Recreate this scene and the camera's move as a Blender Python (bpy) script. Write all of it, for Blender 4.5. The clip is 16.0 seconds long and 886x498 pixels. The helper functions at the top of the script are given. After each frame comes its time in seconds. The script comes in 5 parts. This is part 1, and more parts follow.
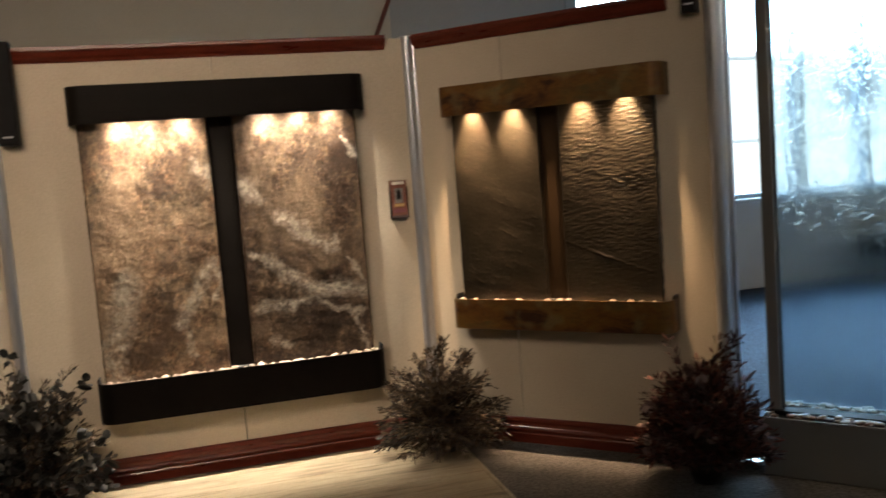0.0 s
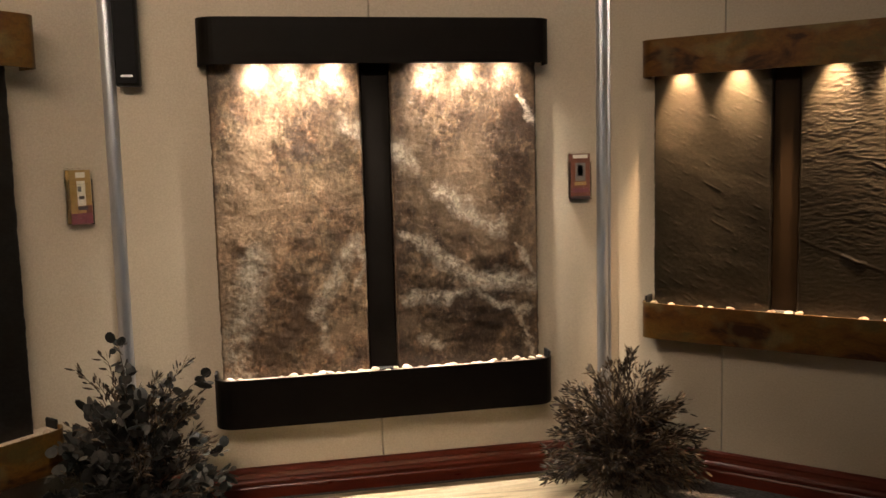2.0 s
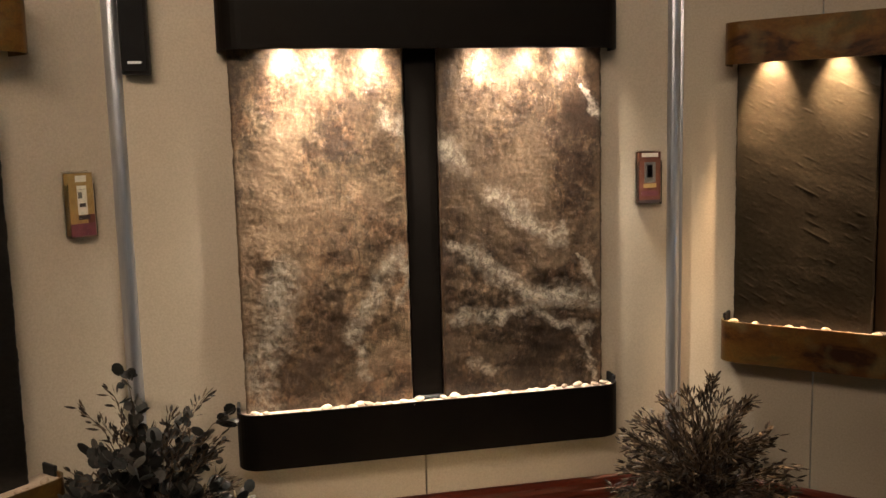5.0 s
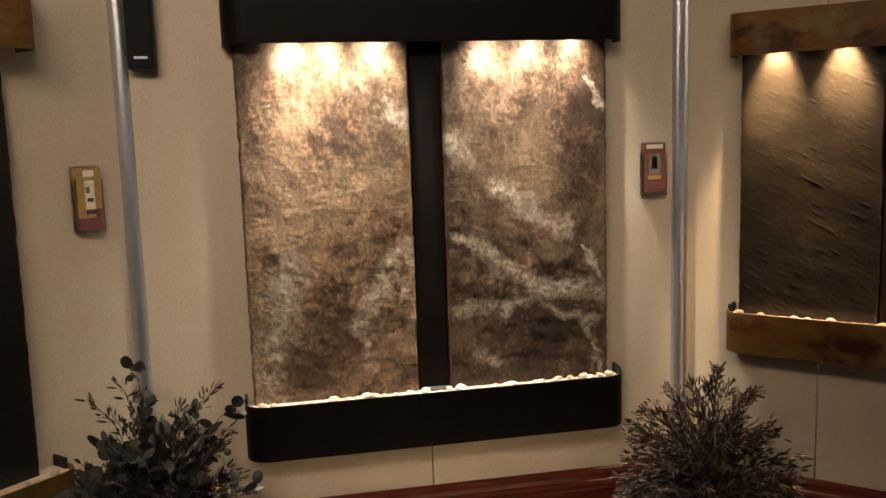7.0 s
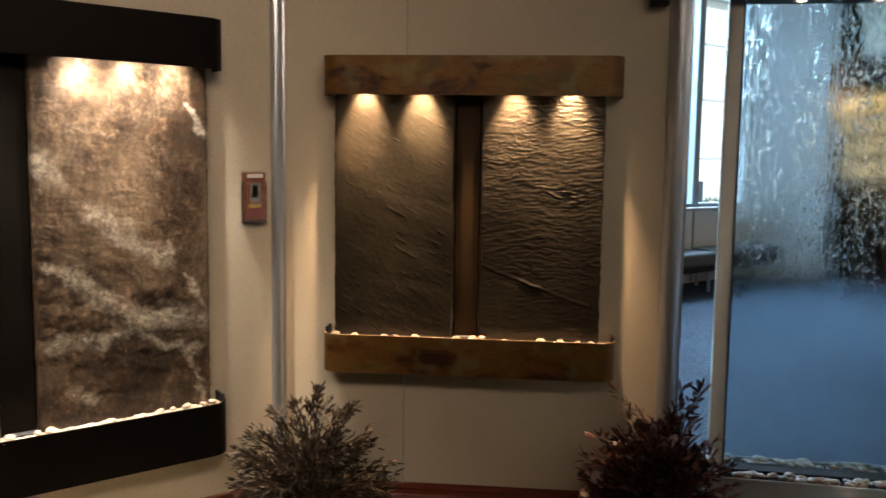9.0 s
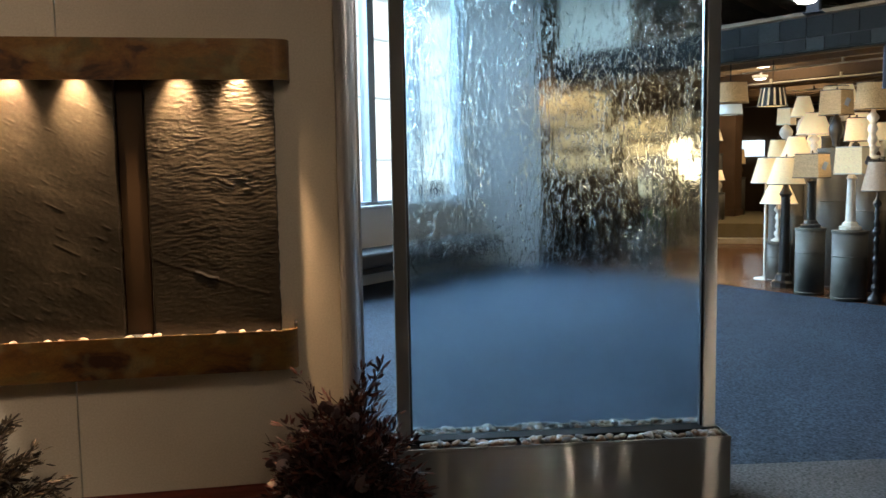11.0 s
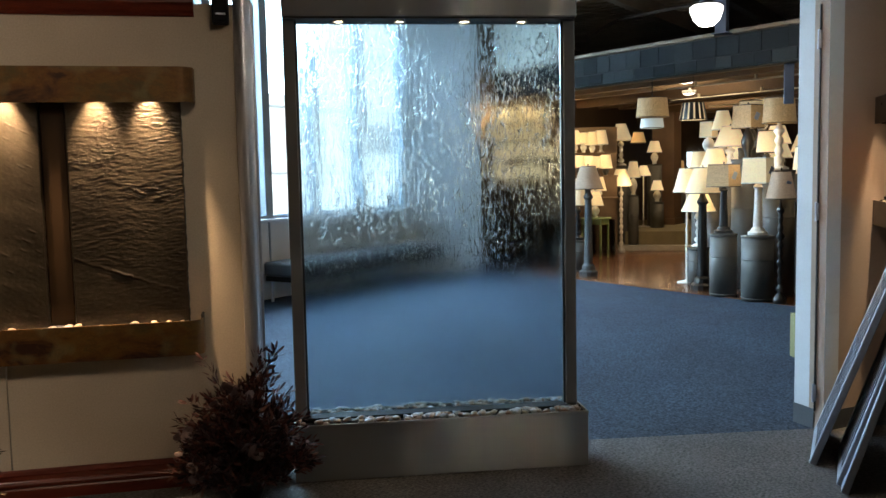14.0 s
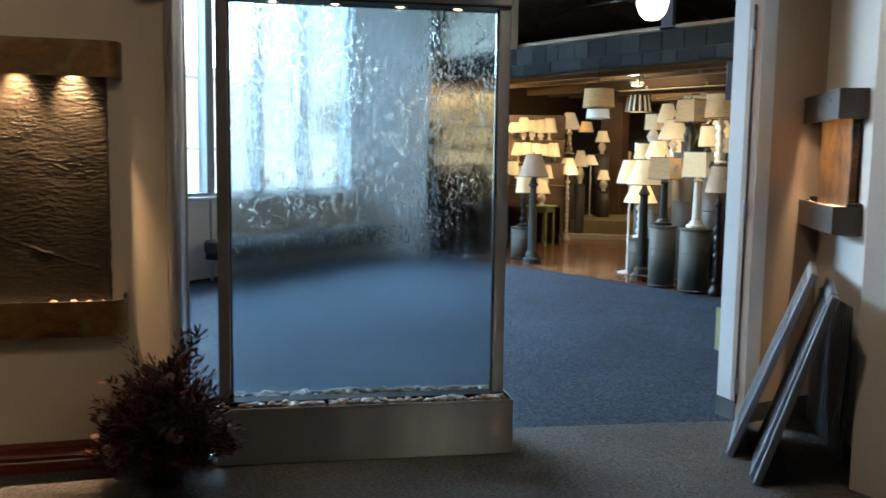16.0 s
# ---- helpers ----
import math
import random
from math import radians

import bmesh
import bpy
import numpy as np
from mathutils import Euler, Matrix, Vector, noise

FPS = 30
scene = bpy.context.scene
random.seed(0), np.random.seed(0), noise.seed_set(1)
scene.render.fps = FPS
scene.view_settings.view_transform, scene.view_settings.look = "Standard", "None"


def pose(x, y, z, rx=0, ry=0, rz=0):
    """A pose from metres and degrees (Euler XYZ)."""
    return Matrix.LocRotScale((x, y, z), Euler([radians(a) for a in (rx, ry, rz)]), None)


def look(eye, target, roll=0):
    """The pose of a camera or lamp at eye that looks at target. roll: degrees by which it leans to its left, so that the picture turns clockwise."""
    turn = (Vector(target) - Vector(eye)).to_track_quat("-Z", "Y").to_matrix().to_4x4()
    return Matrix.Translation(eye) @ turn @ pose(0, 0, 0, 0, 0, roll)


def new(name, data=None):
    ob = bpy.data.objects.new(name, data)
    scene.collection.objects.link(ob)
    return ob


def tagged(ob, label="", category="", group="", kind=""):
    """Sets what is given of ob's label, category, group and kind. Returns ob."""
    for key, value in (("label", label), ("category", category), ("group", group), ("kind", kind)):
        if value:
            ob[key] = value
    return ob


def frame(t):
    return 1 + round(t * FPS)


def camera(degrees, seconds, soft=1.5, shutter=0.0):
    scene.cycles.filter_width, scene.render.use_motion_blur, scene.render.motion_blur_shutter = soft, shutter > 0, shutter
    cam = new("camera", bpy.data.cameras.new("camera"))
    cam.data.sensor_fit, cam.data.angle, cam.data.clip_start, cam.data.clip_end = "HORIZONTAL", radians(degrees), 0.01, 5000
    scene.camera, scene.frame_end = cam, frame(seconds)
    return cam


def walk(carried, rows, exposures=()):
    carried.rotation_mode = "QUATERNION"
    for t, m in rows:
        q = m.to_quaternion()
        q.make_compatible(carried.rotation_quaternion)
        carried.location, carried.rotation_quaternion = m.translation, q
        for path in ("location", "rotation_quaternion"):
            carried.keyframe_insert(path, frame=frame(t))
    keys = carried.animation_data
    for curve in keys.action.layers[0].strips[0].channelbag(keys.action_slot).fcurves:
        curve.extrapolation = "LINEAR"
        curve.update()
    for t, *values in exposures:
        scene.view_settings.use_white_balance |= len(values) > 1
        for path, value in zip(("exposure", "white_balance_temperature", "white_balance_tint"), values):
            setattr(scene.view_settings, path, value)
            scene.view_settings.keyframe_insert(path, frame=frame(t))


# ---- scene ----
cam = camera(53.64, 16.0, shutter=0.35)
PATH = [
    (0, 0.385, -0.228, 1.510, -5.51, 4.28, -15.39),
    (0.5, 0.138, 0.049, 1.464, -5.97, 1.87, -12.80),
    (1, 0.138, 0.288, 1.474, -6.15, -0.31, -10.58),
    (1.5, 0.098, 0.494, 1.478, -6.61, -0.43, -11.03),
    (2, 0.048, 0.708, 1.470, -6.41, 1.45, -11.24),
    (2.5, -0.041, 0.952, 1.462, -7.34, 0.04, -9.93),
    (3, -0.037, 1.138, 1.501, -6.02, 0.42, -11.18),
    (3.5, -0.069, 1.212, 1.500, -6.86, 1.16, -11.85),
    (4, -0.086, 1.233, 1.506, -7.21, 1.49, -12.15),
    (6.5, -0.110, 1.213, 1.524, -7.64, 1.40, -11.84),
    (7, -0.096, 1.212, 1.527, -7.89, 1.76, -11.63),
    (7.5, -0.121, 1.211, 1.540, -7.52, -0.22, -13.81),
    (8, -0.165, 1.221, 1.533, -5.68, -0.73, -25.31),
    (8.5, -0.187, 1.196, 1.525, -5.36, -1.09, -33.33),
    (9, -0.230, 1.206, 1.522, -6.11, -0.83, -39.03),
    (9.5, -0.201, 1.144, 1.488, -5.67, -1.33, -44.21),
    (10, -0.004, 1.216, 1.443, -5.39, -0.75, -49.35),
    (10.2, 0.031, 1.185, 1.440, -5.44, -0.85, -51.50),
    (12.3, -0.211, 0.681, 1.436, -6.04, 1.27, -57.06),
    (12.5, -0.257, 0.629, 1.435, -6.37, 0.72, -57.45),
    (13, -0.315, 0.568, 1.425, -5.83, 0.44, -59.38),
    (13.5, -0.281, 0.498, 1.413, -4.44, 1.16, -57.61),
    (14, -0.222, 0.395, 1.427, -4.99, 1.16, -57.15),
    (14.5, -0.210, 0.370, 1.425, -3.94, 1.39, -57.04),
    (15, -0.215, 0.348, 1.440, -3.48, 1.18, -56.53),
    (15.5, -0.208, 0.346, 1.448, -5.23, -0.43, -57.07),
    (16, -0.160, 0.312, 1.449, -6.16, -0.83, -60.11),
]
walk(cam, [(t, pose(x, y, z, 90 + pitch, roll, yaw)) for t, x, y, z, pitch, roll, yaw in PATH])

# ---------------------------------------------------------------- helpers
RNG = random.Random(7)


def part(name, bm, material, parent=None, label="", kind="", smooth=False):
    """One bmesh as one mesh object, under a thing or a part."""
    me = bpy.data.meshes.new(name)
    bm.normal_update()
    bm.to_mesh(me)
    bm.free()
    me.materials.append(material)
    if smooth:
        for p in me.polygons:
            p.use_smooth = True
    ob = new(name, me)
    if parent is not None:
        ob.parent = parent
    return tagged(ob, label, kind=kind)


def thing(name, m, label, category, group="", kind=""):
    ob = new(name)
    ob.empty_display_size = 0.1
    ob.matrix_world = m
    ob.matrix_basis = m
    return tagged(ob, label, category, group, kind)


def add_box(bm, x0, x1, y0, y1, z0, z1, bevel=0.0, seg=1):
    vs = [bm.verts.new(p) for p in ((x0, y0, z0), (x1, y0, z0), (x1, y1, z0), (x0, y1, z0), (x0, y0, z1), (x1, y0, z1), (x1, y1, z1), (x0, y1, z1))]
    fs = [bm.faces.new([vs[i] for i in q]) for q in ((3, 2, 1, 0), (4, 5, 6, 7), (0, 1, 5, 4), (1, 2, 6, 5), (2, 3, 7, 6), (3, 0, 4, 7))]
    if bevel > 0:
        edges = {e for f in fs for e in f.edges}
        bmesh.ops.bevel(bm, geom=list(edges), offset=bevel, segments=seg, affect="EDGES", profile=0.5)
    return bm


def box(x0, x1, y0, y1, z0, z1, bevel=0.0, seg=1):
    return add_box(bmesh.new(), x0, x1, y0, y1, z0, z1, bevel, seg)


def add_lathe(bm, profile, seg=20, cx=0.0, cy=0.0, cap=True):
    """Revolve (radius, z) pairs round the z axis."""
    rings = []
    for r, z in profile:
        rings.append([bm.verts.new((cx + r * math.cos(2 * math.pi * k / seg), cy + r * math.sin(2 * math.pi * k / seg), z)) for k in range(seg)])
    for a, b in zip(rings, rings[1:]):
        for k in range(seg):
            bm.faces.new((a[k], a[(k + 1) % seg], b[(k + 1) % seg], b[k]))
    if cap:
        bm.faces.new(list(reversed(rings[0])))
        bm.faces.new(rings[-1])
    return bm


def lathe(profile, seg=20, cap=True):
    return add_lathe(bmesh.new(), profile, seg, cap=cap)


def add_sweep(bm, profile, path, closed_profile=True):
    """Sweep an (out, z) profile along a plan path of (x, y, ox, oy): ox, oy is the way that 'out' points there."""
    rings = [[bm.verts.new((x + o * ox, y + o * oy, z)) for o, z in profile] for x, y, ox, oy in path]
    n = len(profile)
    for a, b in zip(rings, rings[1:]):
        for k in range(n if closed_profile else n - 1):
            bm.faces.new((a[k], b[k], b[(k + 1) % n], a[(k + 1) % n]))
    if closed_profile:
        bm.faces.new(rings[0])
        bm.faces.new(list(reversed(rings[-1])))
    bmesh.ops.recalc_face_normals(bm, faces=bm.faces[:])
    return bm


def add_tube(bm, pts, radius, seg=6, taper=1.0):
    """A tube along points."""
    rings = []
    for i, p in enumerate(pts):
        a, b = Vector(pts[max(i - 1, 0)]), Vector(pts[min(i + 1, len(pts) - 1)])
        t = (b - a).normalized()
        s = t.orthogonal().normalized()
        u = t.cross(s)
        r = radius * (1 + (taper - 1) * i / max(len(pts) - 1, 1))
        rings.append([bm.verts.new(Vector(p) + r * (math.cos(2 * math.pi * k / seg) * s + math.sin(2 * math.pi * k / seg) * u)) for k in range(seg)])
    for a, b in zip(rings, rings[1:]):
        best = min(range(seg), key=lambda o: sum((a[k].co - b[(k + o) % seg].co).length for k in range(seg)))
        for k in range(seg):
            bm.faces.new((a[k], a[(k + 1) % seg], b[(k + 1 + best) % seg], b[(k + best) % seg]))
    bm.faces.new(list(reversed(rings[0])))
    bm.faces.new(rings[-1])
    return bm


# ---------------------------------------------------------------- materials
def node_mat(name):
    m = bpy.data.materials.new(name)
    m.use_nodes = True
    nt = m.node_tree
    return m, nt, nt.nodes, nt.links, nt.nodes["Principled BSDF"]


def coords(nt, scale=(1, 1, 1), turn=(0, 0, 0), jitter=True):
    """Object coordinates in metres, shifted by a random amount for each object."""
    tc = nt.nodes.new("ShaderNodeTexCoord")
    mp = nt.nodes.new("ShaderNodeMapping")
    mp.inputs["Scale"].default_value = scale
    mp.inputs["Rotation"].default_value = [radians(a) for a in turn]
    nt.links.new(tc.outputs["Object"], mp.inputs["Vector"])
    if jitter:
        oi = nt.nodes.new("ShaderNodeObjectInfo")
        mul = nt.nodes.new("ShaderNodeMath")
        mul.operation = "MULTIPLY"
        mul.inputs[1].default_value = 37.0
        nt.links.new(oi.outputs["Random"], mul.inputs[0])
        nt.links.new(mul.outputs[0], mp.inputs["Location"])
    return mp.outputs["Vector"]


def tilted(nt, scale, tilt):
    """Object coordinates turned about y, then stretched."""
    v = coords(nt, (1, 1, 1), (0, tilt, 0))
    mp = nt.nodes.new("ShaderNodeMapping")
    mp.inputs["Scale"].default_value = scale
    nt.links.new(v, mp.inputs["Vector"])
    return mp.outputs["Vector"]


def noise_tex(nt, vec, scale, detail=4.0, rough=0.55, distortion=0.0):
    n = nt.nodes.new("ShaderNodeTexNoise")
    n.inputs["Scale"].default_value = scale
    n.inputs["Detail"].default_value = detail
    n.inputs["Roughness"].default_value = rough
    n.inputs["Distortion"].default_value = distortion
    nt.links.new(vec, n.inputs["Vector"])
    return n.outputs["Fac"]


def ramp(nt, fac, stops):
    r = nt.nodes.new("ShaderNodeValToRGB")
    e = r.color_ramp.elements
    while len(e) < len(stops):
        e.new(0.5)
    for el, (p, c) in zip(e, stops):
        el.position = p
        el.color = (*c, 1) if len(c) == 3 else c
    nt.links.new(fac, r.inputs["Fac"])
    return r.outputs["Color"]


def blend(nt, fac, a, b, mode="MIX"):
    m = nt.nodes.new("ShaderNodeMix")
    m.data_type = "RGBA"
    m.blend_type = mode
    for sock, v in ((m.inputs[0], fac), (m.inputs[6], a), (m.inputs[7], b)):
        if isinstance(v, (int, float)):
            sock.default_value = v
        elif isinstance(v, tuple):
            sock.default_value = (*v, 1)
        else:
            nt.links.new(v, sock)
    return m.outputs[2]


def calc(nt, op, a, b=0.0, c=None, clamp=False):
    m = nt.nodes.new("ShaderNodeMath")
    m.operation = op
    m.use_clamp = clamp
    for sock, v in zip(m.inputs, (a, b) if c is None else (a, b, c)):
        if isinstance(v, (int, float)):
            sock.default_value = v
        else:
            nt.links.new(v, sock)
    return m.outputs[0]


def bump(nt, bsdf, height, strength, distance=0.01):
    b = nt.nodes.new("ShaderNodeBump")
    b.inputs["Strength"].default_value = strength
    b.inputs["Distance"].default_value = distance
    nt.links.new(height, b.inputs["Height"])
    nt.links.new(b.outputs["Normal"], bsdf.inputs["Normal"])
    return b


def surf(name, c1, c2, scale=6.0, rough=0.6, metal=0.0, fine=120.0, bump_strength=0.2, bump_distance=0.003, stretch=(1, 1, 1), speck=0.12, spec=0.5, rough_var=0.12):
    """A two-scale surface: a broad tone change between c1 and c2, and fine grain with relief."""
    m, nt, nodes, links, b = node_mat(name)
    v = coords(nt, stretch)
    broad = noise_tex(nt, v, scale, 5)
    grain = noise_tex(nt, v, fine, 3)
    col = ramp(nt, broad, ((0.3, c1), (0.7, c2)))
    dark = ramp(nt, grain, ((0.3, (1 - speck,) * 3), (0.7, (1 + speck * 0.5,) * 3)))
    links.new(blend(nt, 1.0, col, dark, "MULTIPLY"), b.inputs["Base Color"])
    links.new(calc(nt, "MULTIPLY_ADD", broad, rough_var * 2, rough - rough_var), b.inputs["Roughness"])
    b.inputs["Metallic"].default_value = metal
    b.inputs["Specular IOR Level"].default_value = spec
    bump(nt, b, grain, bump_strength, bump_distance)
    return m


def glow(name, colour, strength, weave=0.0):
    m, nt, nodes, links, b = node_mat(name)
    b.inputs["Base Color"].default_value = (*colour, 1)
    b.inputs["Roughness"].default_value = 0.8
    if weave:
        v = coords(nt, (1, 1, 1))
        w = noise_tex(nt, v, 90, 3)
        c = ramp(nt, w, ((0.3, tuple(k * (1 - weave) for k in colour)), (0.7, colour)))
        links.new(c, b.inputs["Base Color"])
        links.new(c, b.inputs["Emission Color"])
        # bulbs of different strength
        info = nodes.new("ShaderNodeObjectInfo")
        links.new(calc(nt, "MULTIPLY_ADD", info.outputs["Random"], strength * 0.7, strength * 0.6), b.inputs["Emission Strength"])
    else:
        b.inputs["Emission Color"].default_value = (*colour, 1)
    b.inputs["Emission Strength"].default_value = strength
    return m


# ---- wall fabric, woods, metals
M_WALL = surf("beige_wall_fabric", (0.50, 0.425, 0.325), (0.55, 0.475, 0.37), 3.0, 0.9, 0, 130, 0.25, 0.002, speck=0.10, spec=0.2)
M_CHERRY = surf("cherry_stain_wood", (0.085, 0.012, 0.006), (0.15, 0.024, 0.010), 7, 0.32, 0, 60, 0.08, 0.002, (1, 1, 6), 0.25)
M_ALU = surf("brushed_aluminium", (0.50, 0.52, 0.58), (0.62, 0.64, 0.70), 8, 0.34, 0.9, 200, 0.05, 0.001, (40, 40, 1), 0.06)


def brushed(name, tone, rough):
    """Brushed stainless steel: fine level scratches draw every reflection out upright."""
    m, nt, nodes, links, b = node_mat(name)
    g = noise_tex(nt, coords(nt, (1.5, 1.5, 90)), 9, 3, 0.6)
    cloud = noise_tex(nt, coords(nt, (1, 1, 0.7)), 4, 3, 0.5)
    c = ramp(nt, g, ((0.3, (tone * 0.88, tone * 0.87, tone * 0.84)), (0.7, (tone, tone * 0.99, tone * 0.96))))
    metal = nodes.new("ShaderNodeBsdfAnisotropic")
    metal.distribution = "BECKMANN"
    links.new(blend(nt, 1.0, c, ramp(nt, cloud, ((0.3, (0.94,) * 3), (0.7, (1.05,) * 3))), "MULTIPLY"), metal.inputs["Color"])
    links.new(calc(nt, "MULTIPLY_ADD", g, 0.04, rough - 0.02), metal.inputs["Roughness"])
    metal.inputs["Anisotropy"].default_value = 0.94
    tan = nodes.new("ShaderNodeTangent")
    tan.direction_type, tan.axis = "RADIAL", "Z"
    links.new(tan.outputs[0], metal.inputs["Tangent"])
    # the satin finish scatters part of the light evenly
    b.inputs["Roughness"].default_value, b.inputs["Specular IOR Level"].default_value = 0.6, 0.0
    b.inputs["Base Color"].default_value = (tone * 0.62, tone * 0.61, tone * 0.59, 1)
    mix = nodes.new("ShaderNodeMixShader")
    mix.inputs[0].default_value = 0.42
    links.new(metal.outputs[0], mix.inputs[1])
    links.new(b.outputs[0], mix.inputs[2])
    links.new(mix.outputs[0], nodes["Material Output"].inputs["Surface"])
    return m


M_STEEL = brushed("brushed_stainless_steel", 0.64, 0.19)
M_STEEL_POST = brushed("satin_stainless_steel", 0.55, 0.27)
M_BLACKCU = surf("blackened_copper", (0.0045, 0.0035, 0.003), (0.008, 0.0062, 0.005), 5, 0.5, 0.0, 300, 0.05, 0.001, speck=0.15, spec=0.07)
M_BLACK = surf("black_plastic", (0.006, 0.006, 0.0065), (0.010, 0.010, 0.011), 9, 0.5, 0, 260, 0.15, 0.001, spec=0.25)
M_CARPET = surf("grey_brown_carpet", (0.088, 0.081, 0.077), (0.128, 0.119, 0.113), 1.6, 0.97, 0, 75, 0.9, 0.008, speck=0.6, spec=0.1)
M_CARPET_BLUE = surf("blue_grey_carpet", (0.032, 0.044, 0.063), (0.048, 0.065, 0.090), 1.3, 0.97, 0, 62, 0.9, 0.008, speck=0.75, spec=0.1)
M_WHITE = surf("white_painted_plaster", (0.66, 0.67, 0.68), (0.72, 0.73, 0.74), 1.5, 0.7, 0, 90, 0.1, 0.002, speck=0.05)
M_CREAM = surf("cream_painted_wall", (0.50, 0.46, 0.38), (0.56, 0.51, 0.43), 1.5, 0.8, 0, 90, 0.1, 0.002, speck=0.05)
M_GREYWALL = surf("grey_painted_wall", (0.34, 0.34, 0.34), (0.39, 0.39, 0.39), 1.5, 0.8, 0, 90, 0.1, 0.002, speck=0.05)
M_DECK = surf("dark_metal_roof_deck", (0.24, 0.185, 0.130), (0.33, 0.26, 0.19), 2, 0.7, 0.0, 60, 0.1, 0.002)
M_SHOPWALL = surf("brown_shop_wall", (0.10, 0.062, 0.036), (0.14, 0.090, 0.052), 1.5, 0.8, 0, 60, 0.1, 0.002)
M_BRONZE = surf("dark_bronze_metal", (0.05, 0.036, 0.028), (0.075, 0.055, 0.042), 5, 0.42, 0.6, 200, 0.06, 0.001)

# ---------------------------------------------------------------- world and light
world = bpy.data.worlds.new("sky")
scene.world = world
world.use_nodes = True
wn = world.node_tree
sky = wn.nodes.new("ShaderNodeTexSky")
sky.sky_type = "NISHITA"
sky.sun_disc = False
sky.sun_elevation, sky.sun_rotation = radians(41), radians(186)
sky.air_density, sky.dust_density = 1.6, 0.6
wn.links.new(sky.outputs["Color"], wn.nodes["Background"].inputs["Color"])
wn.nodes["Background"].inputs["Strength"].default_value = 0.15


def lamp(name, kind, m, energy, colour, **kw):
    d = bpy.data.lights.new(name, kind)
    d.energy, d.color = energy, colour
    for k, v in kw.items():
        if k == "size":
            d.size = v
        elif k == "size_y":
            d.shape, d.size_y = "RECTANGLE", v
        elif k == "angle":
            d.angle = v
        elif k == "spot":
            d.spot_size = radians(v)
        elif k == "edge":
            d.spot_blend = v
        elif k == "radius":
            d.shadow_soft_size = v
    ob = new(name, d)
    ob.matrix_world = m
    return ob


lamp("sun", "SUN", look((10, -30, 34), (14, 8, 0)), 5.0, (1.0, 0.97, 0.92), angle=radians(3))
# the 100 W spot stands in for hall daylight on the side wall
TRACK = (
    (-1.5, 0.9, -1.2, 4.0, 1.5, 124), (-0.7, 0.55, -0.1, 4.4, 1.6, 130), (0.1, 0.2, 0.40, 4.4, 1.7, 88), (0.9, -0.15, 1.35, 4.3, 2.75, 48), (1.7, -0.5, 2.2, 3.8, 2.7, 23), (2.5, -0.85, 3.9, 1.9, 2.0, 24), (2.7, 1.7, 4.5, 0.7, 1.0, 100), (-2.2, 1.25, -1.6, 3.6, 1.25, 50))
# the bright sky high outside the window
lamp("window_daylight", "AREA", look((7.6, 11.6, 4.9), (6.4, 3.6, 0.6)), 3300, (0.50, 0.75, 1.0), size=9.0, size_y=4.4)
# ceiling lights of the display room
for cx, cy, tx, ty, tz, e in TRACK:
    lamp("track_spot_light", "SPOT", look((cx, cy, 3.28), (tx, ty, tz)), 1.06 * e, (1.0, 0.79, 0.59), spot={1.0: 72, 1.5: 88, 1.6: 80, 1.7: 80, 2.75: 66, 2.7: 66, 2.0: 64}.get(tz, 110), edge=1.0, radius=0.07)
# unseen spots added behind the camera to put upright streaks on the steel
for u, e, r in ((1.05, 6, 0.02), (1.30, 4, 0.015), (1.72, 9, 0.02), (1.98, 10, 0.015), (2.28, 17, 0.025), (2.62, 9, 0.015), (2.98, 11, 0.02)):
    p = pose(2.870, 3.190, 0, 0, 0, -50) @ Vector((u, -7.0, 2.75))
    lamp("steel_streak_light", "SPOT", look(p, pose(2.870, 3.190, 0, 0, 0, -50) @ Vector((0.7, -0.1, 1.2))), e, (1.0, 0.86, 0.66), spot=26, edge=0.4, radius=r)
# ceiling lights of the lamp shop
for cx, cy, e in ((12.5, 4.2, 26), (16.0, 4.8, 26)):
    lamp("shop_ceiling_light", "AREA", look((cx, cy, 2.75), (cx, cy, 0)), e, (1.0, 0.76, 0.46), size=1.2)

# ---------------------------------------------------------------- the large structure
W1 = pose(0, 4.44, 0)
W2 = pose(1.674, 4.345, 0, 0, 0, -45)
W0 = pose(-0.56, 4.46, 0, 0, 0, 45)
WALL_TOP = 2.20


def display_wall(name, m, x0, x1, seam, label):
    w = thing(name, m, label, "wall", kind="structure")
    for a, b in ((x0, seam - 0.0025), (seam + 0.0025, x1)):
        part("panel", box(a, b, 0.0, 0.05, 0.0, WALL_TOP, 0.002), M_WALL, w)
    return w


display_wall("wall_1", W1, -0.555, 1.512, 0.487, "beige fabric display wall panel with a vertical joint")
display_wall("wall_2", W2, -0.185, 1.385, 0.350, "beige fabric display wall panel set at an angle")
display_wall("wall_3", W0, -2.3, -0.012, -1.0, "beige fabric display wall panel set at an angle")

BASE_PROFILE = ((0.0, 0.0), (0.022, 0.0), (0.022, 0.052), (0.018, 0.060), (0.024, 0.068), (0.026, 0.078), (0.022, 0.088), (0.015, 0.094), (0.015, 0.112), (0.018, 0.120), (0.014, 0.134), (0.006, 0.140), (0.0, 0.140))
CROWN_PROFILE = ((0.0, 2.142), (0.010, 2.142), (0.014, 2.155), (0.026, 2.166), (0.034, 2.186), (0.046, 2.196), (0.046, 2.214), (-0.05, 2.214), (-0.05, 2.201), (0.0, 2.201))


